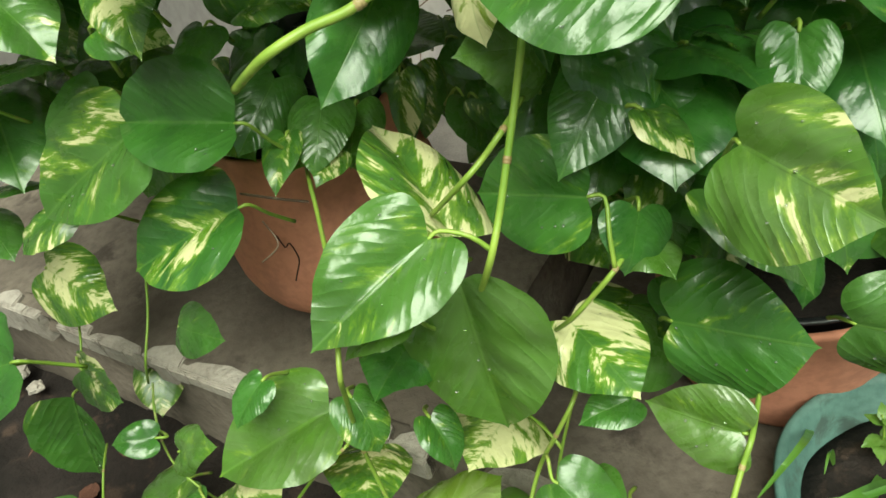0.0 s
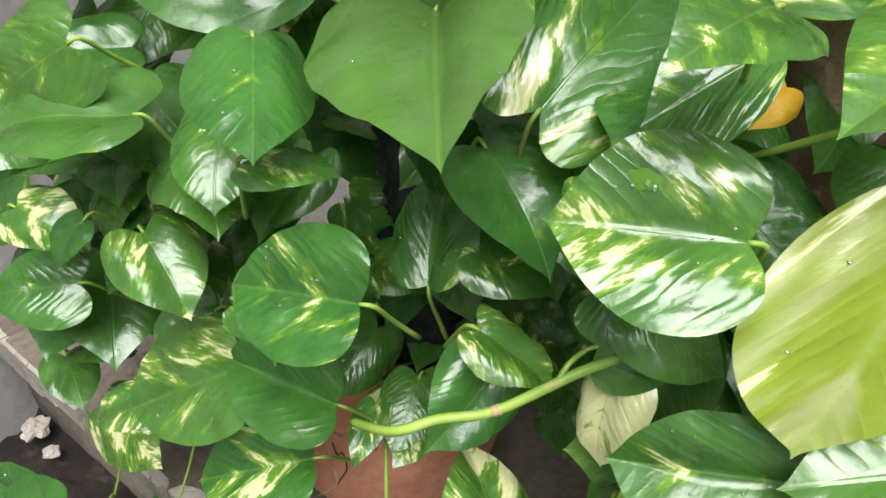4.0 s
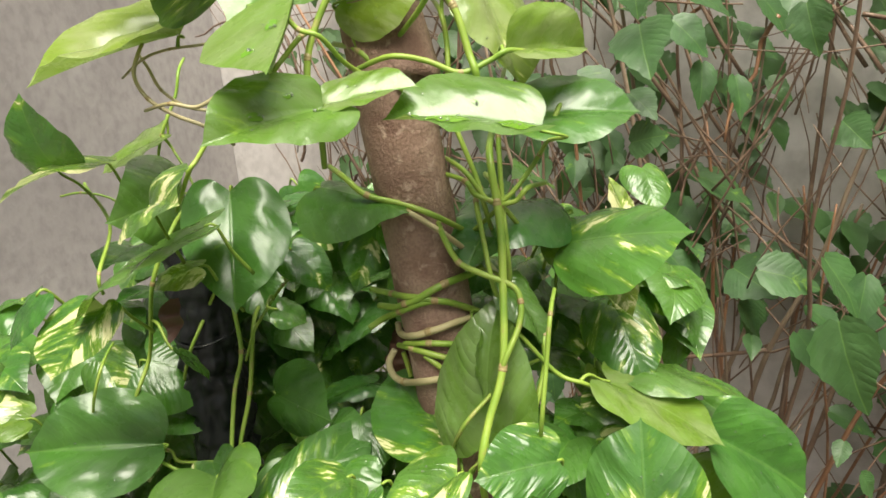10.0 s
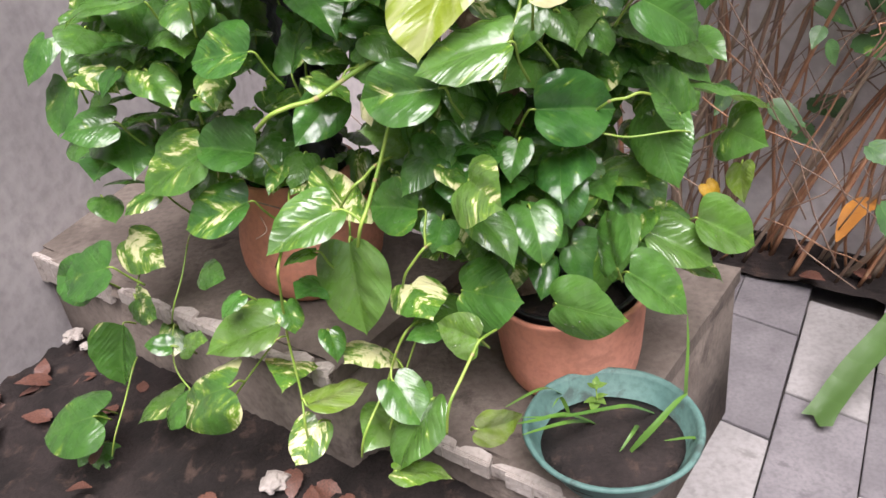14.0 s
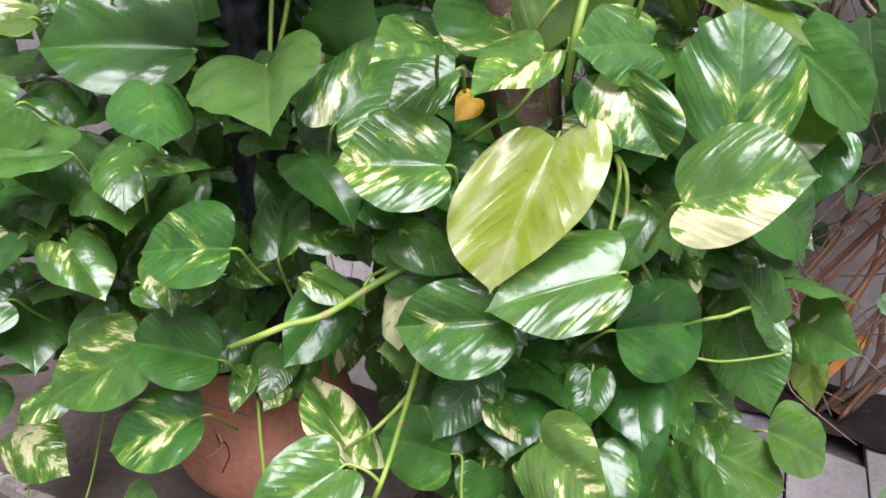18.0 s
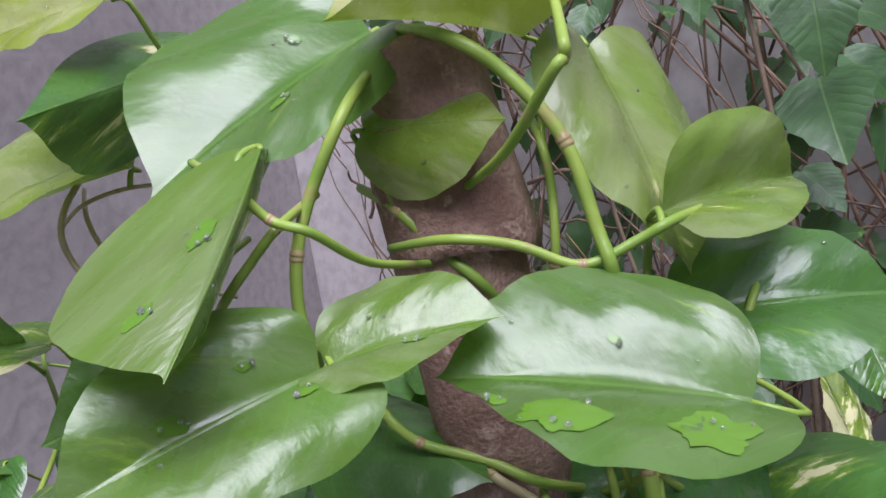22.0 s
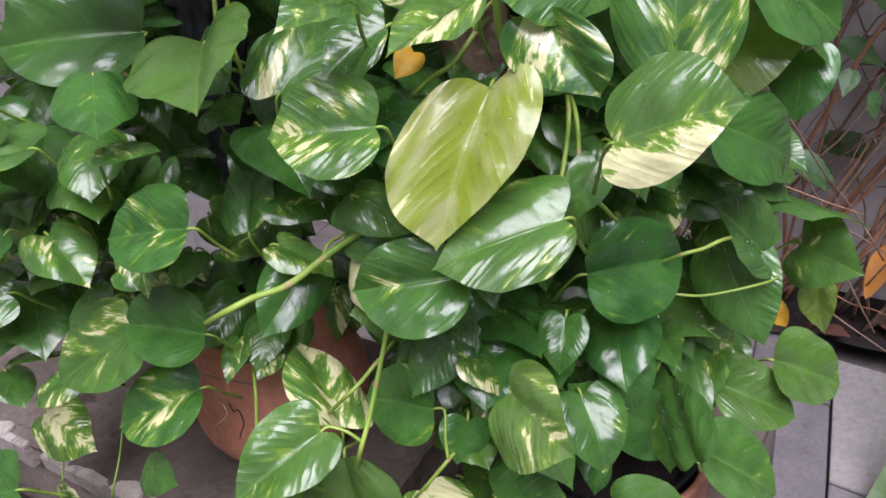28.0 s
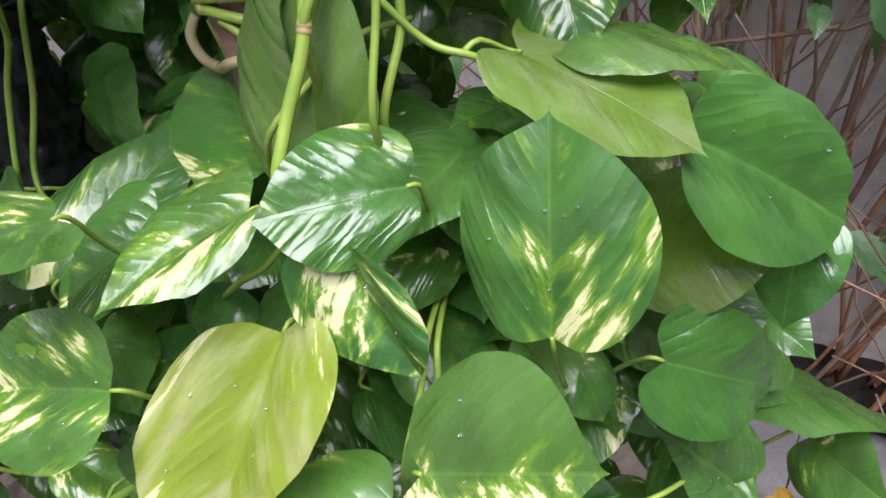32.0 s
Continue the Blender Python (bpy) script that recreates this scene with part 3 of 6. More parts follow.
def stem(points, radius, mat):
    """A vine through the points, with swollen ringed nodes where it bends."""
    par = owner(points[0])
    radius *= 0.88
    pts = [Vector(p) - par.location for p in points]
    if mat != TWIG:
        VINES.extend(Vector(p).lerp(Vector(q), t / 4) for p, q in zip(points[1:-1], points[2:-1]) for t in range(4))
    r = [radius * (1.0 + 0.12 * (0 < i < len(pts) - 1)) for i in range(len(pts))]
    ob = part("vine", tube(pts, r, 9, True, 6), mat, par, "bare pale woody vine" if mat == BARE else ("dry brown root" if mat == TWIG else ""))
    if mat == TWIG:
        return ob
    for i in range(1, len(pts) - 1):
        if (i * 5 + len(pts)) % 3 != 1:
            continue
        way = (pts[i + 1] - pts[i - 1]).normalized()
        ring = tube([pts[i] + way * radius * q for q in (-1.3, -0.7, -0.1, 0.2, 0.8, 1.3)], [radius * q for q in (1.02, 1.22, 1.34, 1.20, 1.32, 1.04)], 9, True, 2)
        part("node", ring, KNOT, ob, "brownish swollen ring of a stem node")
    return ob


OUTLINE = [(0.0, 0.0), *HEART, (0.0, 1.0)]


def margin_at(q):
    """The heart's edge, from the sinus (0) to the tip (1)."""
    q *= len(OUTLINE) - 1
    k = min(int(q), len(OUTLINE) - 2)
    t = q - k
    p0, p1, p2, p3 = (Vector(OUTLINE[j]) for j in (max(k - 1, 0), k, k + 1, min(k + 2, len(OUTLINE) - 1)))
    p = 0.5 * ((2 * p1) + (p2 - p0) * t + (2 * p0 - 5 * p1 + 4 * p2 - p3) * t * t + (3 * p1 - p0 - 3 * p2 + p3) * t ** 3)
    return Vector((max(p.x, 0.0), p.y))


def broad_leaf(base_p, tip_p, left_p, right_p, share, pale, puff=0.07, arch=0.03, wet=(), lean=0.0, off=None, quilt=None):
    """A large leaf whose two halves spread from the midrib to their own side points; quilt: relief between the veins, weak on the upper leaves; lean: streaks gather on one half; wet: rain-wet patches (x, y, size)."""
    b_p, axis = Vector(base_p), Vector(tip_p) - Vector(base_p)
    mid = b_p + axis * 0.16
    wings = [Vector(left_p) - mid, Vector(right_p) - mid]
    length = axis.length
    flat = wings[1] - wings[0]
    n_v = flat.cross(axis).normalized()
    if n_v.z < 0:
        n_v = -n_v
    k = len(LEAVES)
    seed = k * 1.37
    if quilt is None:
        quilt = 0.06 if b_p.z > 1.5 else (0.3 if b_p.z > 1.3 else 0.32 + 0.45 * ((k * 0.37) % 1.0))
    par = owner(base_p)

    def place(x, y, lift=0.0):
        u = min(abs(x) / 0.425, 1.1)
        w = wings[0] if x < 0 else wings[1]
        h = puff * math.sin(math.pi * min(u, 1.0)) * (1 - 0.5 * y) + arch * 4 * y * (1 - y) * (1 - u * 0.5)
        h += 0.008 * math.sin(y * 21 - u * 5 + seed) * min(1.0, u * 2.0) + 0.022 * noise.noise((x * 7 + seed, y * 7, seed)) * min(1.0, u * 2) + 0.04 * noise.noise((x * 2.4 + seed, y * 2.4, seed)) * u
        return b_p + axis * y + w * u + n_v * (h * length + lift)

    b_m = bmesh.new()
    spot = b_m.verts.layers.float_vector.new("blade")
    rows = []
    n, cols = 36, 8
    for i in range(n + 1):
        e = margin_at(i / n)
        s = (i / n) ** 1.25
        row = []
        for c in range(-cols, cols + 1):
            u = abs(c) / cols
            x, y = e.x * u, s + (e.y - s) * u - 0.07 * math.sin(math.pi * u) * (1 - s) * min(1.0, e.x / 0.3)
            x = x if c >= 0 else -x
            v = b_m.verts.new(place(x, y) - par.location)
            v[spot] = (x, y, quilt)
            row.append(v)
        rows.append(row)
    for p, q in zip(rows, rows[1:]):
        for c in range(2 * cols):
            b_m.faces.new((p[c], p[c + 1], q[c + 1], q[c]))
    bmesh.ops.remove_doubles(b_m, verts=b_m.verts[:], dist=0.00006)
    ob = part("leaf", b_m, LEAF_BIG, par)
    ob.color = (share, pale, (k * 0.6180339) % 1.0 if off is None else off, 1.0 + lean)
    LEAVES.append((b_p, axis, n_v, flat.length, par))
    BIG.append((b_p + axis * 0.4, length))
    STALKS.append((b_p, axis.normalized(), n_v, 0.05, par))
    rnd = random.Random(k)
    for x0, y0, size in wet:
        w_m = bmesh.new()
        hub = w_m.verts.new(place(x0, y0, 0.0009) - par.location)
        rim = []
        for j in range(40):
            t = 2 * math.pi * j / 40
            r = size * (1 + 0.4 * noise.noise((math.cos(t) * 1.5 + k, math.sin(t) * 1.5, y0 * 9)) + 0.22 * noise.noise((math.cos(t) * 6 + k, math.sin(t) * 6, y0 * 9)))
            rim.append(w_m.verts.new(place(x0 + r * 0.8 * math.cos(t), y0 + r * 1.2 * math.sin(t), 0.0006) - par.location))
        for j in range(40):
            w_m.faces.new((hub, rim[j], rim[(j + 1) % 40]))
        part("wet_patch", w_m, WET, ob, "rain-wet bright green patch on the leaf")
        for j in range(3):
            t = rnd.uniform(0, 6.28)
            q = size * rnd.uniform(0.3, 1.1)
            d_m = bmesh.new()
            bmesh.ops.create_uvsphere(d_m, u_segments=8, v_segments=5, radius=rnd.uniform(0.0009, 0.0018))
            drop = part("water_drop", d_m, WATER, ob, "clear water drop")
            drop.location = place(x0 + q * 0.8 * math.cos(t), y0 + q * 1.2 * math.sin(t), 0.001) - par.location
    for j in range(6 if b_p.z < 1.35 else 3):
        x, y = rnd.uniform(-0.3, 0.3), rnd.uniform(0.0, 0.7)
        bead = part("water_drop", rain_bead(rnd.uniform(0.0007, 0.0014)), WATER, ob, "clear water drop")
        bead.location = place(x, y, 0.0004) - par.location
    return ob


def rain_bead(size):
    """A flattened bead of rain."""
    d_m = bmesh.new()
    bmesh.ops.create_uvsphere(d_m, u_segments=8, v_segments=5, radius=size)
    for v in d_m.verts:
        v.co.z *= 0.6
    return d_m


broad_leaf((0.165, -0.278, 1.613), (0.070, -0.338, 1.595), (0.115, -0.281, 1.644), (0.174, -0.320, 1.590), 0.02, 0.14, wet=((-.06,.52,.045),(.09,.1,.035),(-.13,.19,.025)))
broad_leaf((0.153, -0.244, 1.709), (0.128, -0.352, 1.642), (0.083, -0.293, 1.673), (0.125, -0.217, 1.664), 0.34, 0.22, wet=((-.12,.35,.05),(-.2,.6,.035)), lean=0.4)
broad_leaf((0.331, -0.128, 1.735), (0.357, -0.195, 1.606), (0.290, -0.178, 1.705), (0.388, -0.108, 1.692), 0.22, 0.34)
broad_leaf((0.343, -0.201, 1.644), (0.444, -0.137, 1.641), (0.377, -0.235, 1.632), (0.386, -0.177, 1.688), 0.20, 0.30)
broad_leaf((0.354, -0.180, 1.579), (0.481, -0.182, 1.573), (0.387, -0.230, 1.553), (0.406, -0.146, 1.613), 0.20, 0.03)
broad_leaf((0.345, -0.291, 1.574), (0.213, -0.264, 1.597), (0.308, -0.237, 1.623), (0.296, -0.350, 1.578), 0.02, 0.12, wet=((.25,.52,.085),(.27,.10,.095),(.2,.72,.025),(-.12,.35,.02)))
broad_leaf((0.168, -0.267, 1.612), (0.249, -0.268, 1.622), (0.182, -0.297, 1.609), (0.196, -0.239, 1.638), 0.00, 0.22, wet=((-.1,.5,.045),))
broad_leaf((0.195, -0.165, 1.708), (0.269, -0.209, 1.704), (0.216, -0.183, 1.669), (0.235, -0.149, 1.721), 0.02, 0.40)
broad_leaf((0.082, -0.051, 1.769), (0.014, -0.171, 1.741), (0.033, -0.040, 1.792), (0.034, -0.081, 1.710), 0.35, 0.05)
broad_leaf((0.022, -0.039, 1.704), (-0.142, -0.049, 1.664), (-0.039, 0.009, 1.741), (-0.015, -0.114, 1.693), 0.02, 0.40)
broad_leaf((0.486, -0.114, 1.436), (0.483, -0.067, 1.496), (0.511, -0.089, 1.438), (0.464, -0.124, 1.463), 0.55, 0.30)
broad_leaf((0.399, -0.154, 1.441), (0.498, -0.258, 1.459), (0.406, -0.240, 1.404), (0.456, -0.133, 1.466), 0.30, 0.03)
broad_leaf((-0.011, -0.173, 1.538), (0.037, -0.277, 1.547), (-0.033, -0.210, 1.511), (0.027, -0.183, 1.574), 0.45, 0.08)
broad_leaf((0.150, -0.112, 1.529), (0.235, -0.187, 1.501), (0.137, -0.158, 1.481), (0.203, -0.095, 1.512), 0.25, 0.03)
broad_leaf((0.247, -0.299, 1.189), (0.171, -0.353, 1.070), (0.157, -0.309, 1.158), (0.274, -0.350, 1.174), 0.40, 0.62, off=0.31)
broad_leaf((0.141, -0.312, 1.180), (0.047, -0.284, 1.179), (0.120, -0.280, 1.221), (0.104, -0.346, 1.156), 0.42, 0.05, wet=((-.2,.45,.06),))
broad_leaf((0.321, -0.401, 1.162), (0.406, -0.450, 1.196), (0.332, -0.436, 1.138), (0.361, -0.383, 1.215), 0.46, 0.06, lean=-0.42)
broad_leaf((0.402, -0.334, 1.179), (0.420, -0.290, 1.296), (0.462, -0.338, 1.220), (0.364, -0.290, 1.226), 0.35, 0.03)
broad_leaf((0.337, -0.286, 1.264), (0.252, -0.311, 1.272), (0.312, -0.264, 1.297), (0.309, -0.319, 1.239), 0.33, 0.03)
broad_leaf((0.299, -0.309, 1.245), (0.328, -0.354, 1.181), (0.261, -0.311, 1.218), (0.331, -0.351, 1.233), 0.45, 0.00)
broad_leaf((0.243, -0.270, 1.259), (0.160, -0.325, 1.241), (0.214, -0.240, 1.269), (0.233, -0.319, 1.251), 0.42, 0.06)
broad_leaf((0.171, -0.226, 1.239), (0.102, -0.244, 1.206), (0.147, -0.203, 1.257), (0.145, -0.267, 1.213), 0.33, 0.03)
broad_leaf((0.252, -0.182, 1.249), (0.197, -0.073, 1.296), (0.277, -0.157, 1.295), (0.183, -0.172, 1.248), 0.42, 0.00, quilt=0.20)
broad_leaf((-0.001, -0.146, 1.237), (-0.002, -0.294, 1.214), (-0.073, -0.176, 1.228), (0.051, -0.178, 1.260), 0.12, 0.08, quilt=0.08)
broad_leaf((-0.082, -0.024, 1.233), (-0.249, 0.003, 1.239), (-0.126, 0.005, 1.300), (-0.145, -0.071, 1.200), 0.04, 0.04, quilt=0.16)
broad_leaf((-0.110, -0.156, 1.229), (-0.100, -0.250, 1.196), (-0.150, -0.179, 1.213), (-0.078, -0.162, 1.199), 0.20, 0.00)
broad_leaf((0.055, 0.016, 1.259), (0.126, -0.068, 1.244), (0.065, 0.003, 1.213), (0.100, 0.016, 1.297), 0.15, 0.02, quilt=0.15)
broad_leaf((-0.056, -0.237, 1.087), (-0.146, -0.196, 1.074), (-0.071, -0.205, 1.124), (-0.093, -0.264, 1.064), 0.25, 0.00)
broad_leaf((-0.015, -0.148, 1.026), (0.008, -0.078, 1.089), (0.022, -0.152, 1.062), (-0.041, -0.108, 1.041), 0.30, 0.02)
broad_leaf((0.283, -0.372, 1.086), (0.163, -0.362, 1.058), (0.264, -0.320, 1.104), (0.244, -0.409, 1.053), 0.30, 0.06)
broad_leaf((0.329, -0.286, 0.963), (0.454, -0.250, 0.933), (0.362, -0.323, 0.918), (0.374, -0.268, 1.008), 0.25, 0.00)
broad_leaf((0.023, -0.324, 0.870), (-0.077, -0.355, 0.831), (-0.017, -0.305, 0.895), (0.024, -0.371, 0.857), 0.36, 0.05)
broad_leaf((0.040, -0.278, 0.829), (0.007, -0.177, 0.883), (0.071, -0.237, 0.822), (-0.006, -0.270, 0.876), 0.55, 0.05)
broad_leaf((-0.130, -0.148, 0.826), (-0.245, -0.139, 0.788), (-0.166, -0.117, 0.856), (-0.164, -0.197, 0.799), 0.40, 0.00)
broad_leaf((0.217, -0.379, 0.912), (0.248, -0.474, 0.909), (0.193, -0.422, 0.875), (0.248, -0.392, 0.946), 0.30, 0.12)
broad_leaf((0.341, -0.301, 0.744), (0.296, -0.295, 0.831), (0.362, -0.274, 0.776), (0.297, -0.305, 0.744), 0.10, 0.00)
broad_leaf((0.421, -0.359, 0.730), (0.431, -0.265, 0.778), (0.443, -0.354, 0.780), (0.412, -0.310, 0.710), 0.12, 0.03)
broad_leaf((0.206, -0.125, 1.762), (0.091, -0.218, 1.693), (0.106, -0.127, 1.779), (0.196, -0.202, 1.717), 0.08, 0.10, wet=((.12,.45,.035),(-.1,.2,.02)))
broad_leaf((0.291, -0.146, 1.745), (0.189, -0.245, 1.759), (0.311, -0.197, 1.774), (0.240, -0.123, 1.776), 0.30, 0.72)
broad_leaf((0.051, -0.091, 1.808), (-0.052, -0.071, 1.793), (0.025, -0.061, 1.840), (0.024, -0.127, 1.786), 0.10, 0.60)
broad_leaf((0.194, -0.320, 0.705), (0.276, -0.397, 0.717), (0.210, -0.369, 0.663), (0.233, -0.305, 0.746), 0.28, 0.00)
broad_leaf((0.200, -0.424, 0.686), (0.146, -0.373, 0.689), (0.201, -0.405, 0.715), (0.179, -0.433, 0.661), 0.20, 0.15)
broad_leaf((0.116, -0.287, 0.708), (0.142, -0.378, 0.697), (0.083, -0.313, 0.690), (0.165, -0.303, 0.707), 0.50, 0.03)
broad_leaf((0.036, -0.302, 0.804), (0.039, -0.340, 0.662), (-0.019, -0.293, 0.759), (0.088, -0.349, 0.775), 0.20, 0.10)
broad_leaf((-0.113, -0.255, 0.654), (-0.236, -0.259, 0.616), (-0.151, -0.212, 0.673), (-0.133, -0.309, 0.642), 0.30, 0.12)
broad_leaf((-0.072, -0.348, 0.556), (0.022, -0.303, 0.542), (-0.027, -0.378, 0.554), (-0.060, -0.297, 0.542), 0.10, 0.28)
broad_leaf((0.143, -0.296, 0.840), (0.071, -0.236, 0.829), (0.129, -0.264, 0.880), (0.109, -0.310, 0.810), 0.30, 0.00)
broad_leaf((0.601, -0.212, 0.708), (0.701, -0.218, 0.641), (0.608, -0.259, 0.676), (0.650, -0.194, 0.734), 0.20, 0.10)
broad_leaf((0.519, -0.219, 0.697), (0.616, -0.253, 0.636), (0.521, -0.271, 0.673), (0.567, -0.202, 0.717), 0.20, 0.08)
broad_leaf((0.454, -0.314, 0.688), (0.541, -0.338, 0.608), (0.454, -0.366, 0.667), (0.502, -0.292, 0.703), 0.12, 0.05)
broad_leaf((0.329, -0.362, 0.683), (0.418, -0.436, 0.686), (0.347, -0.382, 0.634), (0.360, -0.357, 0.725), 0.20, 0.05)
broad_leaf((0.552, -0.241, 0.909), (0.487, -0.239, 0.989), (0.571, -0.221, 0.950), (0.521, -0.276, 0.908), 0.30, 0.04)
broad_leaf((-0.097, -0.162, 0.913), (-0.201, -0.103, 0.916), (-0.118, -0.128, 0.963), (-0.141, -0.190, 0.900), 0.18, 0.00)
broad_leaf((-0.188, -0.112, 0.909), (-0.307, -0.098, 0.845), (-0.234, -0.071, 0.932), (-0.201, -0.159, 0.873), 0.40, 0.05)
broad_leaf((-0.462, -0.011, 0.545), (-0.493, -0.030, 0.415), (-0.530, -0.024, 0.526), (-0.433, -0.061, 0.516), 0.18, 0.02)
broad_leaf((-0.414, 0.041, 0.704), (-0.337, -0.031, 0.668), (-0.426, 0.008, 0.658), (-0.371, 0.054, 0.711), 0.50, 0.05)
broad_leaf((-0.429, -0.103, 0.698), (-0.528, -0.043, 0.691), (-0.445, -0.083, 0.744), (-0.468, -0.126, 0.668), 0.10, 0.00)
broad_leaf((0.193, -0.341, 1.031), (0.088, -0.308, 1.020), (0.152, -0.324, 1.072), (0.149, -0.374, 0.998), 0.30, 0.03)
broad_leaf((-0.077, -0.151, 1.442), (-0.136, -0.168, 1.378), (-0.138, -0.125, 1.432), (-0.063, -0.175, 1.421), 0.50, 0.02)
broad_leaf((0.048, -0.041, 1.529), (0.044, -0.123, 1.406), (-0.009, -0.049, 1.502), (0.110, -0.076, 1.493), 0.15, 0.02)
broad_leaf((0.510, -0.242, 1.241), (0.619, -0.243, 1.154), (0.519, -0.291, 1.186), (0.576, -0.225, 1.253), 0.12, 0.02)
leaf((0.177, -0.308, 0.822), (0.155, -0.328, 0.781), (0.15, -0.92, 0.37), 0.055, 0.15, 0.00)
leaf((0.370, -0.252, 0.880), (0.350, -0.335, 0.832), (-0.29, -0.42, 0.86), 0.082, 0.15, 0.00)
leaf((0.230, -0.254, 0.887), (0.194, -0.336, 0.855), (-0.19, -0.28, 0.94), 0.080, 0.20, 0.00)
leaf((0.672, -0.140, 0.831), (0.703, -0.229, 0.827), (-0.78, -0.29, 0.56), 0.096, 0.30, 0.05)
leaf((0.700, -0.145, 0.761), (0.693, -0.185, 0.705), (-0.78, -0.46, 0.43), 0.054, 0.30, 0.30)
leaf((0.485, -0.176, 0.755), (0.503, -0.224, 0.690), (0.29, -0.73, 0.61), 0.066, 0.03, 0.00)
leaf((0.448, -0.231, 0.733), (0.421, -0.295, 0.641), (-0.81, -0.35, 0.48), 0.093, 0.15, 0.05)
leaf((0.522, -0.216, 0.899), (0.541, -0.285, 0.804), (-0.63, -0.68, 0.37), 0.095, 0.05, 0.02)
leaf((0.298, -0.301, 0.924), (0.278, -0.333, 0.877), (-0.31, -0.72, 0.62), 0.048, 0.00, 0.00)
leaf((0.246, -0.245, 0.908), (0.261, -0.334, 0.906), (0.16, 0.01, 0.99), 0.078, 0.20, 0.00)
leaf((0.189, -0.299, 0.901), (0.217, -0.329, 0.861), (0.58, -0.40, 0.71), 0.046, 0.50, 0.05)
leaf((-0.320, 0.120, 1.050), (-0.450, 0.179, 1.035), (-0.42, -0.84, 0.34), 0.120, 0.05, 0.03)
leaf((-0.100, 0.049, 1.317), (-0.016, 0.054, 1.270), (0.36, -0.75, 0.56), 0.105, 0.10, 0.02)
leaf((0.061, -0.171, 1.182), (0.177, -0.061, 1.244), (0.09, -0.56, 0.83), 0.093, 0.40, 0.02)
leaf((0.141, -0.285, 1.283), (0.078, -0.339, 1.277), (0.23, -0.36, 0.90), 0.064, 0.35, 0.05)
leaf((0.418, -0.218, 1.305), (0.510, -0.280, 1.243), (0.30, -0.42, 0.86), 0.087, 0.10, 0.25)
leaf((0.464, -0.188, 1.305), (0.563, -0.215, 1.259), (0.41, -0.06, 0.91), 0.091, 0.00, 0.10)
leaf((0.445, -0.183, 1.409), (0.453, -0.198, 1.363), (0.25, -0.91, 0.34), 0.039, 0.50, 0.40)
leaf((0.283, -0.222, 1.262), (0.322, -0.186, 1.412), (-0.55, -0.70, 0.42), 0.105, 0.00, 0.16)
leaf((0.328, -0.191, 1.416), (0.351, -0.217, 1.354), (0.63, -0.61, 0.49), 0.056, 0.00, 0.08)
leaf((0.034, -0.162, 1.510), (-0.110, -0.164, 1.425), (-0.51, 0.02, 0.86), 0.134, 0.05, 0.10)
leaf((-0.021, 0.044, 1.525), (-0.094, -0.039, 1.510), (0.73, -0.66, 0.15), 0.101, 0.10, 0.08)
leaf((0.013, -0.117, 1.462), (-0.038, -0.114, 1.444), (-0.33, -0.37, 0.87), 0.044, 0.50, 0.40)
leaf((-0.162, 0.048, 1.576), (-0.176, 0.023, 1.664), (-0.46, -0.83, -0.31), 0.090, 0.15, 0.00)
leaf((-0.102, 0.021, 1.573), (-0.229, 0.015, 1.529), (-0.32, -0.12, 0.94), 0.109, 0.50, 0.15)
leaf((-0.047, 0.123, 1.597), (-0.129, 0.115, 1.554), (-0.41, -0.34, 0.85), 0.075, 0.00, 0.25)
leaf((-0.152, -0.114, 1.454), (-0.184, -0.124, 1.401), (-0.68, -0.52, 0.52), 0.050, 0.05, 0.00)
leaf((-0.320, 0.064, 1.285), (-0.257, 0.041, 1.240), (0.24, -0.68, 0.69), 0.065, 0.50, 0.25)
leaf((-0.294, 0.002, 1.368), (-0.238, -0.046, 1.342), (-0.64, -0.77, 0.04), 0.056, 0.10, 0.10)
leaf((0.086, -0.100, 1.400), (0.115, -0.099, 1.379), (0.49, -0.58, 0.66), 0.038, 0.20, 0.05)
leaf((0.105, -0.034, 1.451), (0.146, -0.058, 1.399), (0.29, -0.76, 0.58), 0.056, 0.25, 0.00)
leaf((-0.194, -0.053, 1.090), (-0.169, -0.136, 1.065), (0.29, -0.19, 0.94), 0.075, 0.20, 0.05)
leaf((-0.250, -0.031, 1.029), (-0.235, -0.028, 0.958), (-0.33, -0.94, -0.12), 0.061, 0.36, 0.06)
leaf((-0.388, 0.059, 0.873), (-0.404, -0.042, 0.858), (0.11, -0.16, 0.98), 0.099, 0.12, 0.00)
leaf((-0.366, -0.041, 1.042), (-0.302, -0.065, 1.006), (0.28, -0.49, 0.83), 0.063, 0.50, 0.05)
leaf((-0.221, -0.046, 0.921), (-0.283, -0.065, 0.889), (-0.19, -0.63, 0.75), 0.058, 0.15, 0.05)
leaf((-0.116, -0.189, 1.167), (-0.063, -0.198, 1.154), (0.22, -0.08, 0.97), 0.044, 0.35, 0.03)
leaf((-0.261, -0.073, 1.197), (-0.343, -0.049, 1.146), (-0.40, -0.88, 0.25), 0.074, 0.35, 0.05)
leaf((-0.224, -0.087, 1.148), (-0.350, -0.088, 1.120), (-0.21, -0.13, 0.97), 0.104, 0.05, 0.05)
leaf((-0.242, -0.091, 1.045), (-0.204, -0.141, 0.993), (0.37, -0.52, 0.77), 0.067, 0.36, 0.06)
leaf((-0.341, -0.041, 0.957), (-0.433, -0.039, 0.943), (-0.13, -0.62, 0.77), 0.075, 0.20, 0.00)
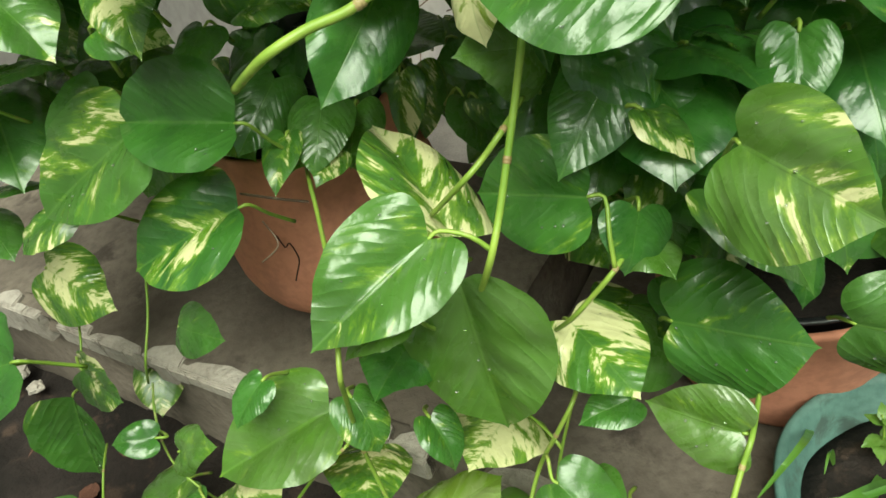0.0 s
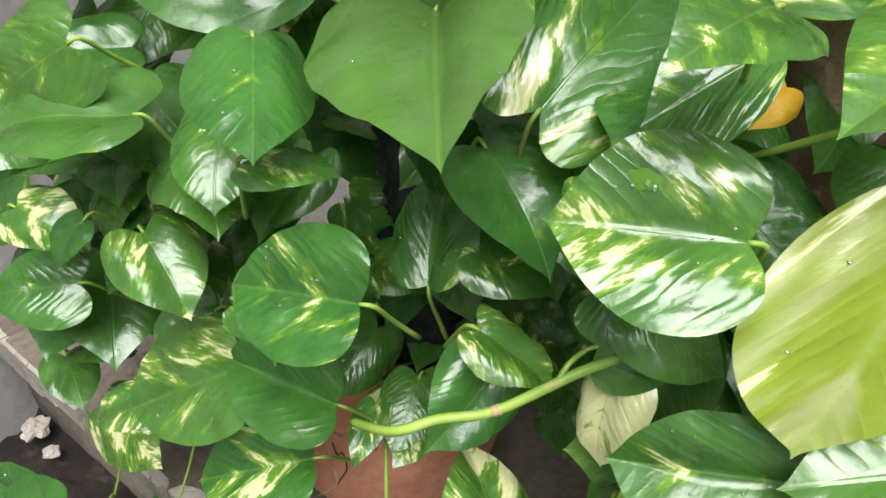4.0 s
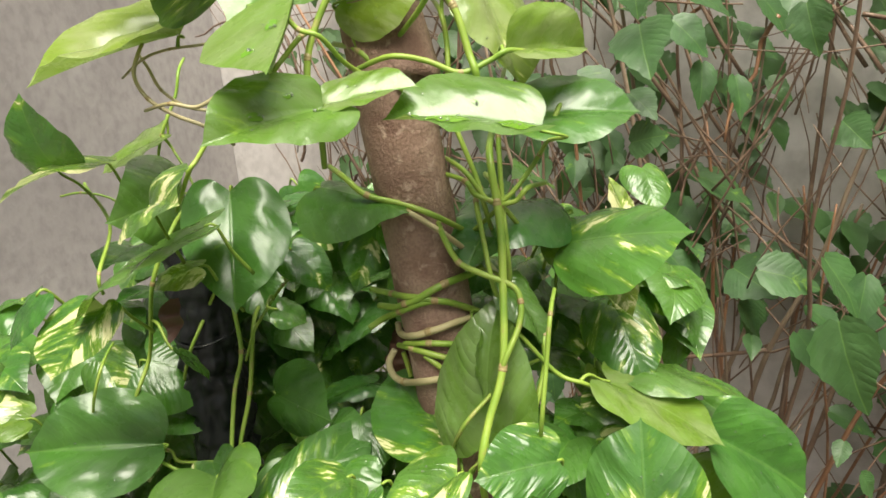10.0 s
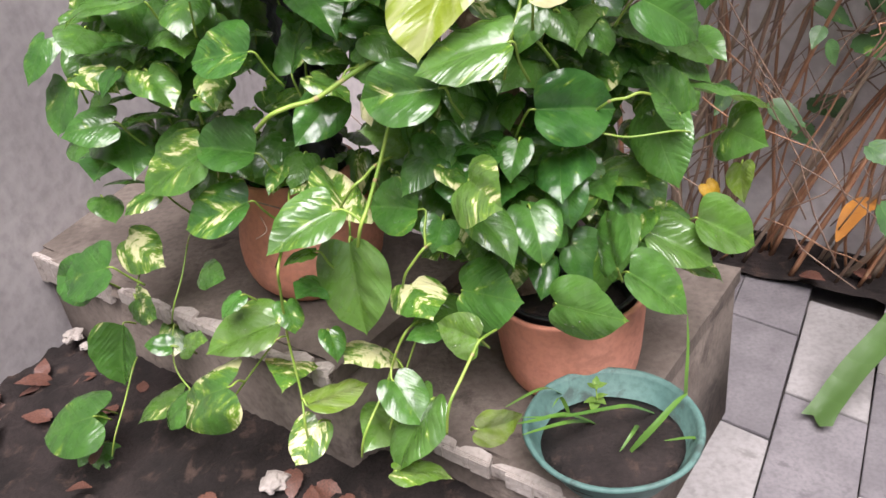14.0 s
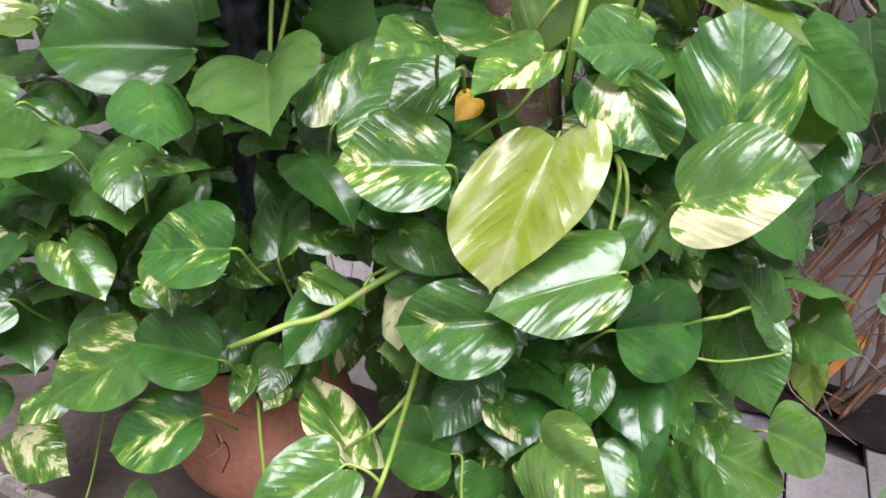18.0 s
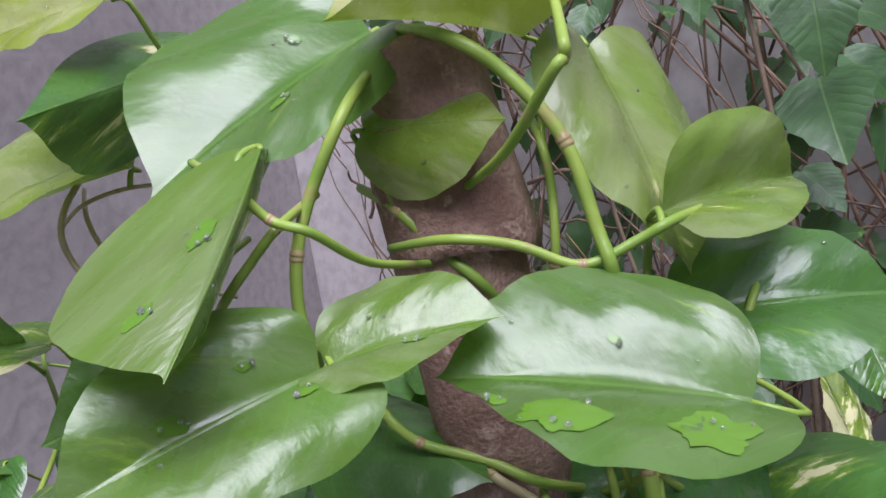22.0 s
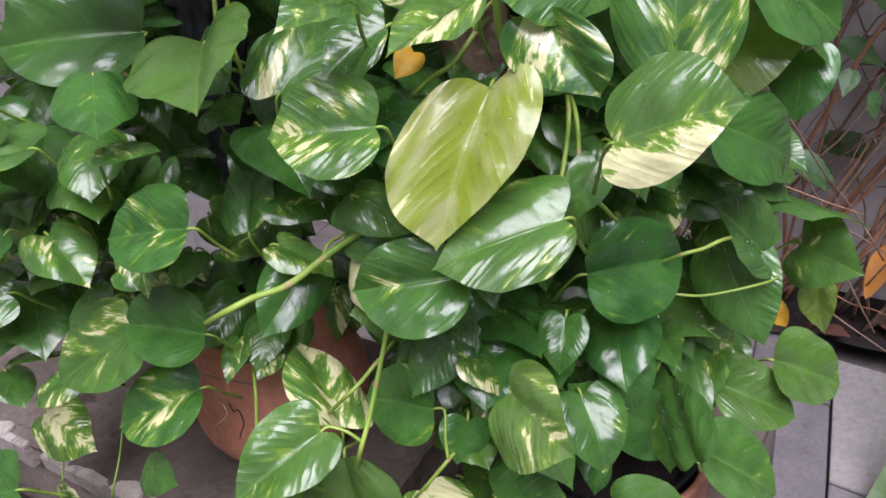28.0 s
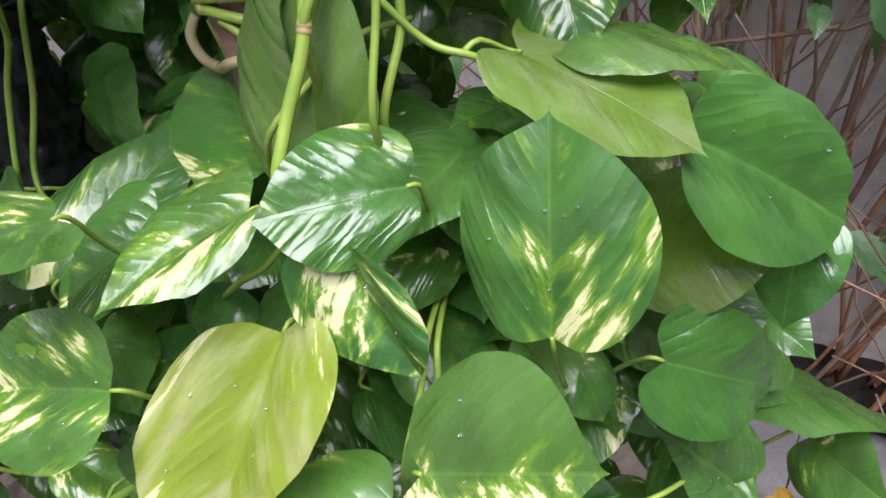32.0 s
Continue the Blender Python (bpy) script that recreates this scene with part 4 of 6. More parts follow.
leaf((-0.359, 0.065, 0.912), (-0.330, -0.057, 0.854), (0.31, -0.34, 0.89), 0.114, 0.25, 0.03)
leaf((-0.299, -0.059, 0.829), (-0.365, -0.068, 0.799), (-0.38, -0.18, 0.91), 0.058, 0.45, 0.05)
leaf((-0.163, -0.137, 1.008), (-0.112, -0.155, 0.986), (0.15, -0.57, 0.81), 0.047, 0.45, 0.03)
leaf((-0.295, -0.076, 1.049), (-0.322, -0.094, 1.011), (-0.42, -0.66, 0.62), 0.040, 0.10, 0.00)
leaf((-0.396, -0.065, 0.629), (-0.348, -0.119, 0.613), (-0.62, -0.67, 0.42), 0.059, 0.40, 0.05)
leaf((-0.391, 0.075, 0.478), (-0.401, 0.018, 0.431), (0.23, -0.65, 0.73), 0.061, 0.50, 0.08)
leaf((-0.245, -0.126, 0.698), (-0.190, -0.179, 0.707), (-0.54, -0.44, 0.72), 0.052, 0.15, 0.03)
leaf((-0.336, -0.136, 0.563), (-0.384, -0.132, 0.569), (0.05, -0.53, 0.84), 0.039, 0.05, 0.02)
leaf((-0.286, -0.199, 0.601), (-0.234, -0.230, 0.625), (-0.54, -0.30, 0.79), 0.045, 0.30, 0.10)
leaf((-0.372, -0.078, 0.407), (-0.461, -0.108, 0.375), (-0.30, -0.11, 0.95), 0.080, 0.30, 0.10)
leaf((-0.203, -0.307, 0.580), (-0.305, -0.252, 0.488), (-0.73, -0.38, 0.58), 0.104, 0.45, 0.05)
leaf((-0.321, -0.176, 0.466), (-0.378, -0.175, 0.413), (-0.64, -0.35, 0.69), 0.062, 0.10, 0.03)
leaf((-0.156, -0.248, 0.711), (-0.190, -0.271, 0.686), (-0.35, -0.40, 0.85), 0.038, 0.10, 0.00)
leaf((-0.102, -0.243, 0.564), (-0.111, -0.344, 0.577), (0.29, 0.10, 0.95), 0.089, 0.50, 0.05)
leaf((0.067, -0.351, 0.577), (0.103, -0.402, 0.520), (0.32, -0.60, 0.73), 0.067, 0.10, 0.05)
leaf((-0.527, -0.095, 0.414), (-0.616, -0.098, 0.375), (-0.40, -0.11, 0.91), 0.077, 0.20, 0.02)
leaf((0.051, -0.256, 0.572), (-0.007, -0.336, 0.611), (0.41, 0.15, 0.90), 0.091, 0.60, 0.10)
leaf((-0.024, -0.295, 0.650), (-0.017, -0.330, 0.611), (0.54, -0.57, 0.62), 0.042, 0.30, 0.00)
leaf((-0.021, -0.280, 0.732), (-0.055, -0.338, 0.743), (0.38, -0.05, 0.92), 0.056, 0.20, 0.00)
leaf((0.145, -0.344, 0.655), (0.095, -0.350, 0.650), (-0.08, -0.25, 0.97), 0.040, 0.05, 0.00)
leaf((-0.047, -0.086, 0.847), (-0.090, -0.138, 0.827), (-0.28, -0.13, 0.95), 0.065, 0.50, 0.05)
leaf((-0.076, -0.308, 0.722), (-0.067, -0.341, 0.684), (0.52, -0.57, 0.64), 0.041, 0.30, 0.02)
leaf((-0.014, -0.334, 0.816), (-0.061, -0.346, 0.804), (-0.25, 0.01, 0.97), 0.041, 0.00, 0.12)
leaf((0.184, -0.486, 0.576), (0.252, -0.452, 0.564), (0.44, -0.90, -0.04), 0.069, 0.05, 0.35)
leaf((-0.067, -0.341, 0.508), (-0.111, -0.381, 0.460), (-0.23, -0.63, 0.74), 0.062, 0.50, 0.10)
leaf((-0.519, -0.140, 0.435), (-0.641, -0.111, 0.376), (-0.48, -0.32, 0.82), 0.118, 0.20, 0.02)
leaf((-0.565, -0.060, 0.301), (-0.604, -0.120, 0.265), (-0.01, -0.51, 0.86), 0.079, 0.05, 0.02)
leaf((0.047, -0.304, 0.464), (0.000, -0.385, 0.469), (0.44, -0.20, 0.88), 0.086, 0.05, 0.12)
leaf((0.120, -0.375, 0.548), (0.050, -0.428, 0.446), (-0.77, -0.17, 0.62), 0.107, 0.10, 0.05)
leaf((0.053, -0.434, 0.470), (0.137, -0.448, 0.448), (0.28, 0.22, 0.93), 0.072, 0.30, 0.15)
leaf((0.361, -0.112, 1.488), (0.282, -0.203, 1.436), (-0.15, -0.39, 0.91), 0.120, 0.00, 0.00)
leaf((0.492, -0.203, 1.148), (0.578, -0.257, 1.159), (-0.44, -0.56, 0.70), 0.095, 0.05, 0.25)
leaf((0.407, -0.176, 1.067), (0.390, -0.277, 1.036), (-0.19, -0.26, 0.95), 0.083, 0.15, 0.10)
leaf((0.484, -0.275, 1.091), (0.576, -0.238, 1.014), (0.52, -0.82, 0.23), 0.096, 0.05, 0.00)
leaf((0.461, -0.123, 0.998), (0.461, -0.216, 0.961), (0.06, -0.37, 0.93), 0.080, 0.10, 0.03)
leaf((0.615, -0.193, 1.118), (0.594, -0.219, 1.049), (-0.65, -0.62, 0.44), 0.061, 0.02, 0.00)
leaf((0.600, -0.123, 0.919), (0.748, -0.179, 0.852), (0.46, 0.20, 0.86), 0.138, 0.00, 0.05)
leaf((0.307, -0.311, 0.821), (0.311, -0.366, 0.750), (0.10, -0.78, 0.61), 0.076, 0.20, 0.03)
leaf((0.186, -0.240, 0.931), (0.228, -0.300, 0.865), (0.26, -0.62, 0.74), 0.079, 0.10, 0.00)
leaf((0.366, -0.286, 0.847), (0.367, -0.313, 0.778), (-0.35, -0.87, 0.34), 0.060, 0.05, 0.00)
leaf((0.176, -0.297, 0.790), (0.188, -0.345, 0.778), (0.12, -0.20, 0.97), 0.046, 0.20, 0.10)
leaf((-0.159, -0.074, 1.143), (-0.162, -0.151, 1.099), (0.01, -0.49, 0.87), 0.067, 0.30, 0.03)
leaf((-0.291, 0.105, 1.298), (-0.326, 0.022, 1.269), (0.82, -0.45, 0.34), 0.088, 0.35, 0.10)
leaf((-0.262, 0.054, 1.263), (-0.356, 0.050, 1.241), (-0.19, -0.40, 0.89), 0.078, 0.40, 0.20)
leaf((-0.376, -0.174, 0.758), (-0.480, -0.117, 0.714), (-0.55, -0.45, 0.70), 0.090, 0.12, 0.00)
leaf((0.115, -0.259, 1.092), (0.164, -0.278, 1.051), (0.31, -0.67, 0.68), 0.053, 0.15, 0.05)
leaf((0.094, -0.247, 1.052), (0.171, -0.243, 1.074), (-0.17, -0.68, 0.71), 0.064, 0.05, 0.03)
leaf((0.083, -0.176, 1.099), (0.144, -0.205, 1.058), (0.28, -0.54, 0.80), 0.063, 0.10, 0.00)
leaf((0.021, -0.203, 1.029), (0.071, -0.230, 0.991), (0.52, -0.20, 0.83), 0.054, 0.40, 0.05)
leaf((0.021, -0.153, 1.060), (0.078, -0.174, 1.032), (0.24, -0.47, 0.85), 0.053, 0.35, 0.03)
leaf((0.137, -0.229, 0.931), (0.075, -0.251, 0.956), (0.47, -0.68, 0.57), 0.058, 0.00, 0.10)
leaf((0.109, -0.247, 1.029), (0.095, -0.278, 0.969), (-0.82, -0.40, 0.41), 0.054, 0.75, 0.40)
leaf((0.413, -0.188, 1.059), (0.422, -0.244, 1.020), (0.25, -0.52, 0.82), 0.057, 0.20, 0.10)
leaf((0.495, -0.150, 1.029), (0.545, -0.213, 0.988), (0.21, -0.42, 0.88), 0.089, 0.05, 0.03)
leaf((0.470, -0.158, 0.974), (0.567, -0.182, 0.948), (0.11, -0.48, 0.87), 0.083, 0.03, 0.03)
leaf((0.348, -0.095, 1.486), (0.291, -0.139, 1.432), (0.04, -0.80, 0.61), 0.063, 0.00, 0.03)
leaf((0.397, -0.142, 1.442), (0.411, -0.173, 1.401), (0.10, -0.78, 0.62), 0.045, 0.02, 0.30)
leaf((0.421, -0.164, 1.300), (0.440, -0.185, 1.251), (-0.92, -0.31, -0.23), 0.045, 0.00, 0.30)
leaf((0.570, -0.094, 1.032), (0.591, -0.178, 0.995), (0.24, -0.34, 0.91), 0.086, 0.05, 0.03)
leaf((0.500, -0.148, 0.992), (0.575, -0.181, 0.936), (0.36, -0.51, 0.78), 0.080, 0.10, 0.03)
leaf((0.381, -0.232, 1.078), (0.402, -0.267, 1.020), (0.59, -0.57, 0.57), 0.057, 0.20, 0.05)
leaf((0.426, -0.213, 1.063), (0.446, -0.245, 1.011), (0.35, -0.74, 0.58), 0.051, 0.25, 0.03)
leaf((0.360, -0.193, 1.241), (0.375, -0.239, 1.167), (0.58, -0.64, 0.51), 0.071, 0.00, 0.02)
leaf((0.285, -0.169, 1.365), (0.298, -0.205, 1.272), (-0.96, -0.27, -0.03), 0.081, 0.00, 0.15)
leaf((-0.035, -0.056, 1.355), (-0.004, -0.075, 1.320), (0.76, 0.09, 0.65), 0.040, 0.10, 0.03)
leaf((-0.358, 0.027, 1.101), (-0.377, -0.038, 1.074), (0.44, -0.45, 0.77), 0.071, 0.20, 0.05)

leaf((-0.030, -0.104, 0.877), (-0.055, -0.163, 0.840), (-0.10, -0.72, 0.65), 0.056, 0.12, 0.04)
leaf((-0.069, -0.126, 0.867), (-0.090, -0.175, 0.842), (-0.10, -0.72, 0.65), 0.032, 0.40, 0.04)
leaf((-0.005, -0.085, 0.853), (-0.025, -0.138, 0.822), (-0.10, -0.72, 0.65), 0.050, 0.10, 0.04)
leaf((-0.031, -0.139, 0.845), (-0.056, -0.172, 0.837), (-0.10, -0.72, 0.65), 0.030, 0.45, 0.04)
stem([(-0.072, -0.232, 0.972), (-0.041, -0.268, 1.003), (-0.010, -0.267, 1.012), (0.027, -0.267, 1.018), (0.079, -0.260, 1.042), (0.123, -0.255, 1.059), (0.154, -0.214, 1.049)], 0.0036, STEM)
stem([(0.137, -0.222, 0.972), (0.123, -0.271, 0.971), (0.107, -0.289, 0.936), (0.090, -0.306, 0.901), (0.074, -0.322, 0.869), (0.059, -0.335, 0.843), (0.046, -0.313, 0.792)], 0.0028, STEM)
stem([(0.118, -0.254, 0.911), (0.093, -0.297, 0.919), (0.074, -0.303, 0.905), (0.056, -0.307, 0.894), (0.031, -0.277, 0.853)], 0.0023, STEM)
stem([(-0.068, -0.076, 0.811), (-0.063, -0.141, 0.827), (-0.062, -0.185, 0.815), (-0.055, -0.305, 0.830), (-0.063, -0.361, 0.812), (-0.071, -0.346, 0.768), (-0.087, -0.309, 0.653), (-0.084, -0.329, 0.566), (-0.084, -0.358, 0.524), (-0.088, -0.349, 0.464)], 0.0021, STEM)
stem([(-0.313, 0.096, 0.672), (-0.309, 0.042, 0.675), (-0.324, 0.000, 0.629), (-0.343, -0.037, 0.589), (-0.364, -0.024, 0.541)], 0.0016, STEM)
stem([(-0.359, -0.025, 0.540), (-0.350, -0.075, 0.546), (-0.352, -0.101, 0.518), (-0.344, -0.125, 0.491), (-0.318, -0.152, 0.461), (-0.313, -0.140, 0.411)], 0.0015, STEM)
stem([(0.233, -0.389, 0.673), (0.204, -0.431, 0.689), (0.190, -0.444, 0.676), (0.168, -0.466, 0.652), (0.147, -0.488, 0.628), (0.138, -0.483, 0.573)], 0.0023, STEM)
stem([(0.174, -0.301, 0.790), (0.147, -0.333, 0.797), (0.126, -0.332, 0.774), (0.110, -0.322, 0.747), (0.100, -0.281, 0.693)], 0.0022, STEM)
stem([(0.119, -0.291, 0.642), (0.099, -0.325, 0.650), (0.078, -0.330, 0.618), (0.053, -0.320, 0.551), (0.009, -0.374, 0.501), (-0.006, -0.369, 0.447)], 0.0022, STEM)
stem([(-0.434, -0.063, 0.501), (-0.428, -0.111, 0.509), (-0.445, -0.148, 0.468), (-0.467, -0.191, 0.422), (-0.491, -0.184, 0.370)], 0.0015, STEM)
stem([(-0.411, 0.064, 0.640), (-0.404, 0.011, 0.643), (-0.409, -0.006, 0.625), (-0.416, -0.024, 0.604), (-0.437, -0.012, 0.557)], 0.0015, STEM)
stem([(-0.093, -0.283, 0.645), (-0.105, -0.303, 0.655), (-0.145, -0.283, 0.606), (-0.218, -0.271, 0.520), (-0.247, -0.241, 0.464)], 0.0016, STEM)
stem([(-0.138, -0.087, 0.802), (-0.108, -0.096, 0.791), (-0.077, -0.105, 0.781)], 0.0014, TWIG)
stem([(-0.125, -0.108, 0.778), (-0.117, -0.126, 0.759), (-0.137, -0.134, 0.750)], 0.0009, TWIG)
stem([(0.335, -0.137, 1.567), (0.321, -0.184, 1.549), (0.320, -0.202, 1.503), (0.319, -0.213, 1.473), (0.313, -0.229, 1.427), (0.300, -0.255, 1.353), (0.279, -0.270, 1.308), (0.266, -0.282, 1.272), (0.269, -0.259, 1.218)], 0.0040, STEM)
stem([(0.265, -0.158, 1.486), (0.264, -0.206, 1.475), (0.274, -0.216, 1.452), (0.294, -0.223, 1.439), (0.321, -0.231, 1.425), (0.327, -0.237, 1.410), (0.321, -0.245, 1.387), (0.299, -0.256, 1.352), (0.296, -0.229, 1.306)], 0.0030, STEM)
stem([(0.356, -0.179, 1.326), (0.318, -0.217, 1.331), (0.288, -0.222, 1.310), (0.258, -0.228, 1.285), (0.246, -0.198, 1.241)], 0.0023, STEM)
stem([(0.376, -0.165, 1.371), (0.355, -0.209, 1.363), (0.349, -0.220, 1.331), (0.329, -0.236, 1.284), (0.332, -0.212, 1.233)], 0.0030, STEM)
stem([(0.314, -0.142, 1.520), (0.302, -0.189, 1.505), (0.303, -0.203, 1.468), (0.305, -0.218, 1.428), (0.320, -0.193, 1.382)], 0.0027, STEM)
stem([(0.163, -0.104, 1.549), (0.177, -0.153, 1.540), (0.196, -0.162, 1.521), (0.234, -0.171, 1.507), (0.262, -0.180, 1.493), (0.299, -0.150, 1.466)], 0.0032, STEM)
stem([(0.221, -0.127, 1.503), (0.235, -0.174, 1.500), (0.254, -0.181, 1.486), (0.272, -0.189, 1.471), (0.305, -0.161, 1.437)], 0.0030, BARE)
stem([(0.189, -0.116, 1.412), (0.211, -0.130, 1.407), (0.221, -0.158, 1.410), (0.235, -0.169, 1.409), (0.251, -0.174, 1.405), (0.269, -0.171, 1.399), (0.303, -0.149, 1.378), (0.311, -0.153, 1.376)], 0.0036, STEM)
stem([(0.196, -0.115, 1.392), (0.213, -0.140, 1.394), (0.222, -0.159, 1.402), (0.233, -0.169, 1.407), (0.247, -0.174, 1.415), (0.263, -0.174, 1.421), (0.278, -0.168, 1.423), (0.298, -0.150, 1.423), (0.307, -0.156, 1.429)], 0.0041, STEM)
stem([(0.182, -0.112, 1.367), (0.198, -0.114, 1.376), (0.216, -0.147, 1.391), (0.226, -0.162, 1.398), (0.237, -0.170, 1.403), (0.256, -0.174, 1.405)], 0.0037, STEM)
stem([(0.214, -0.116, 1.370), (0.216, -0.119, 1.357), (0.228, -0.160, 1.366), (0.241, -0.169, 1.371), (0.255, -0.172, 1.374), (0.269, -0.171, 1.377), (0.288, -0.160, 1.377)], 0.0039, BARE)
stem([(0.217, -0.139, 1.352), (0.228, -0.158, 1.357), (0.241, -0.167, 1.358), (0.257, -0.171, 1.356), (0.277, -0.167, 1.351), (0.308, -0.148, 1.340)], 0.0034, STEM)
stem([(0.212, -0.114, 1.343), (0.224, -0.153, 1.350), (0.246, -0.168, 1.344), (0.272, -0.169, 1.334), (0.296, -0.154, 1.321)], 0.0036, STEM)
stem([(0.207, -0.113, 1.338), (0.199, -0.111, 1.324), (0.202, -0.110, 1.307), (0.213, -0.112, 1.298), (0.230, -0.155, 1.312), (0.248, -0.168, 1.317), (0.266, -0.170, 1.320)], 0.0041, BARE)
stem([(0.216, -0.114, 1.334), (0.219, -0.114, 1.319), (0.221, -0.113, 1.304)], 0.0030, STEM)
stem([(0.235, -0.162, 1.343), (0.247, -0.168, 1.333), (0.255, -0.169, 1.324)], 0.0032, STEM)
stem([(0.019, 0.060, 1.403), (0.022, 0.010, 1.393), (0.026, -0.013, 1.331), (0.012, -0.029, 1.284), (-0.001, -0.058, 1.204), (-0.008, -0.032, 1.151)], 0.0027, STEM)
stem([(0.047, 0.054, 1.366), (0.043, 0.005, 1.356), (0.029, -0.022, 1.280), (0.011, -0.041, 1.223), (0.014, -0.053, 1.194), (0.014, -0.027, 1.141)], 0.0028, STEM)
stem([(0.018, 0.076, 1.418), (0.006, 0.029, 1.409), (-0.016, 0.017, 1.371), (-0.038, 0.005, 1.333), (-0.057, 0.035, 1.289)], 0.0024, STEM)
stem([(-0.013, 0.009, 1.510), (-0.021, -0.039, 1.497), (-0.050, -0.058, 1.439), (-0.086, 0.013, 1.338), (-0.107, -0.004, 1.291), (-0.128, 0.030, 1.236)], 0.0026, STEM)
stem([(-0.136, 0.047, 1.349), (-0.137, -0.007, 1.339), (-0.150, -0.019, 1.303), (-0.171, 0.014, 1.249)], 0.0019, STEM)
stem([(0.110, 0.002, 1.418), (0.090, -0.043, 1.413), (0.065, -0.051, 1.385), (0.050, -0.057, 1.365), (0.032, -0.025, 1.323)], 0.0019, STEM)
stem([(-0.188, 0.071, 1.165), (-0.146, 0.030, 1.195), (-0.091, 0.027, 1.202), (-0.076, 0.019, 1.187), (-0.010, 0.010, 1.180), (0.020, 0.045, 1.151)], 0.0021, STEM)
stem([(0.223, -0.159, 1.759), (0.246, -0.205, 1.747), (0.270, -0.211, 1.726), (0.293, -0.220, 1.690), (0.302, -0.229, 1.646), (0.306, -0.234, 1.624), (0.314, -0.200, 1.580)], 0.0036, STEM)
stem([(0.286, -0.150, 1.576), (0.287, -0.184, 1.621), (0.291, -0.177, 1.660), (0.289, -0.172, 1.689), (0.288, -0.126, 1.708)], 0.0027, STEM)
stem([(0.295, -0.227, 1.756), (0.288, -0.271, 1.735), (0.287, -0.272, 1.728), (0.281, -0.273, 1.722), (0.262, -0.235, 1.690), (0.240, -0.165, 1.665)], 0.0027, STEM)
stem([(0.199, -0.177, 1.643), (0.230, -0.221, 1.651), (0.262, -0.226, 1.644), (0.292, -0.231, 1.630), (0.320, -0.232, 1.638), (0.337, -0.233, 1.645), (0.369, -0.194, 1.642)], 0.0027, STEM)
stem([(0.184, -0.122, 1.673), (0.206, -0.168, 1.662), (0.225, -0.175, 1.638), (0.246, -0.181, 1.616), (0.265, -0.148, 1.580)], 0.0032, STEM)
stem([(0.202, -0.183, 1.736), (0.191, -0.226, 1.720), (0.170, -0.230, 1.686), (0.158, -0.234, 1.657), (0.155, -0.239, 1.629), (0.160, -0.244, 1.603), (0.159, -0.212, 1.558)], 0.0032, STEM)
stem([(0.112, -0.211, 1.707), (0.139, -0.256, 1.696), (0.154, -0.260, 1.679), (0.171, -0.263, 1.671), (0.192, -0.229, 1.647), (0.226, -0.165, 1.628)], 0.0023, STEM)
stem([(0.169, -0.210, 1.682), (0.155, -0.251, 1.674), (0.140, -0.252, 1.660), (0.125, -0.254, 1.644), (0.095, -0.217, 1.609)], 0.0024, STEM)
stem([(0.279, -0.147, 1.531), (0.293, -0.191, 1.526), (0.301, -0.195, 1.512), (0.325, -0.200, 1.498), (0.354, -0.168, 1.461)], 0.0027, STEM)
stem([(0.321, -0.152, 1.526), (0.321, -0.196, 1.518), (0.324, -0.202, 1.484), (0.324, -0.210, 1.444), (0.327, -0.180, 1.390)], 0.0032, STEM)
stem([(0.300, -0.161, 1.469), (0.325, -0.200, 1.498), (0.340, -0.201, 1.502), (0.353, -0.200, 1.513), (0.381, -0.161, 1.510)], 0.0027, STEM)
stem([(0.420, -0.140, 1.599), (0.394, -0.183, 1.584), (0.370, -0.191, 1.543), (0.322, -0.196, 1.501), (0.294, -0.181, 1.536), (0.284, -0.132, 1.546)], 0.0026, STEM)
stem([(0.358, -0.121, 1.629), (0.342, -0.167, 1.610), (0.333, -0.178, 1.566), (0.327, -0.196, 1.502), (0.325, -0.208, 1.460), (0.332, -0.178, 1.417)], 0.0027, STEM)
stem([(0.368, -0.213, 1.410), (0.350, -0.257, 1.399), (0.339, -0.269, 1.354), (0.327, -0.281, 1.304), (0.329, -0.252, 1.255)], 0.0024, STEM)
stem([(0.317, -0.172, 1.377), (0.326, -0.214, 1.372), (0.361, -0.223, 1.325), (0.390, -0.228, 1.310), (0.427, -0.197, 1.276)], 0.0024, STEM)
stem([(0.291, -0.117, 1.604), (0.290, -0.165, 1.587), (0.305, -0.184, 1.529), (0.309, -0.193, 1.501), (0.322, -0.164, 1.459)], 0.0027, STEM)
stem([(-0.120, 0.027, 1.203), (-0.085, -0.032, 1.214), (-0.043, -0.053, 1.196), (0.000, -0.054, 1.184), (0.031, -0.009, 1.149)], 0.0024, STEM)
stem([(-0.097, -0.081, 1.440), (-0.094, -0.092, 1.464), (-0.103, 0.015, 1.502), (-0.146, 0.098, 1.542), (-0.165, 0.162, 1.542)], 0.0022, STEM)
stem([(0.110, -0.117, 1.652), (0.093, -0.161, 1.641), (0.067, -0.168, 1.612), (0.041, -0.175, 1.578), (0.031, -0.177, 1.566), (0.007, -0.144, 1.526)], 0.0024, STEM)
stem([(-0.067, 0.156, 1.556), (-0.048, 0.122, 1.596), (-0.024, 0.133, 1.644), (-0.016, 0.140, 1.675), (-0.014, 0.186, 1.693)], 0.0022, STEM)
stem([(-0.197, 0.153, 1.530), (-0.158, 0.112, 1.535), (-0.124, 0.108, 1.525), (-0.107, 0.103, 1.508), (-0.095, 0.136, 1.471)], 0.0016, STEM)
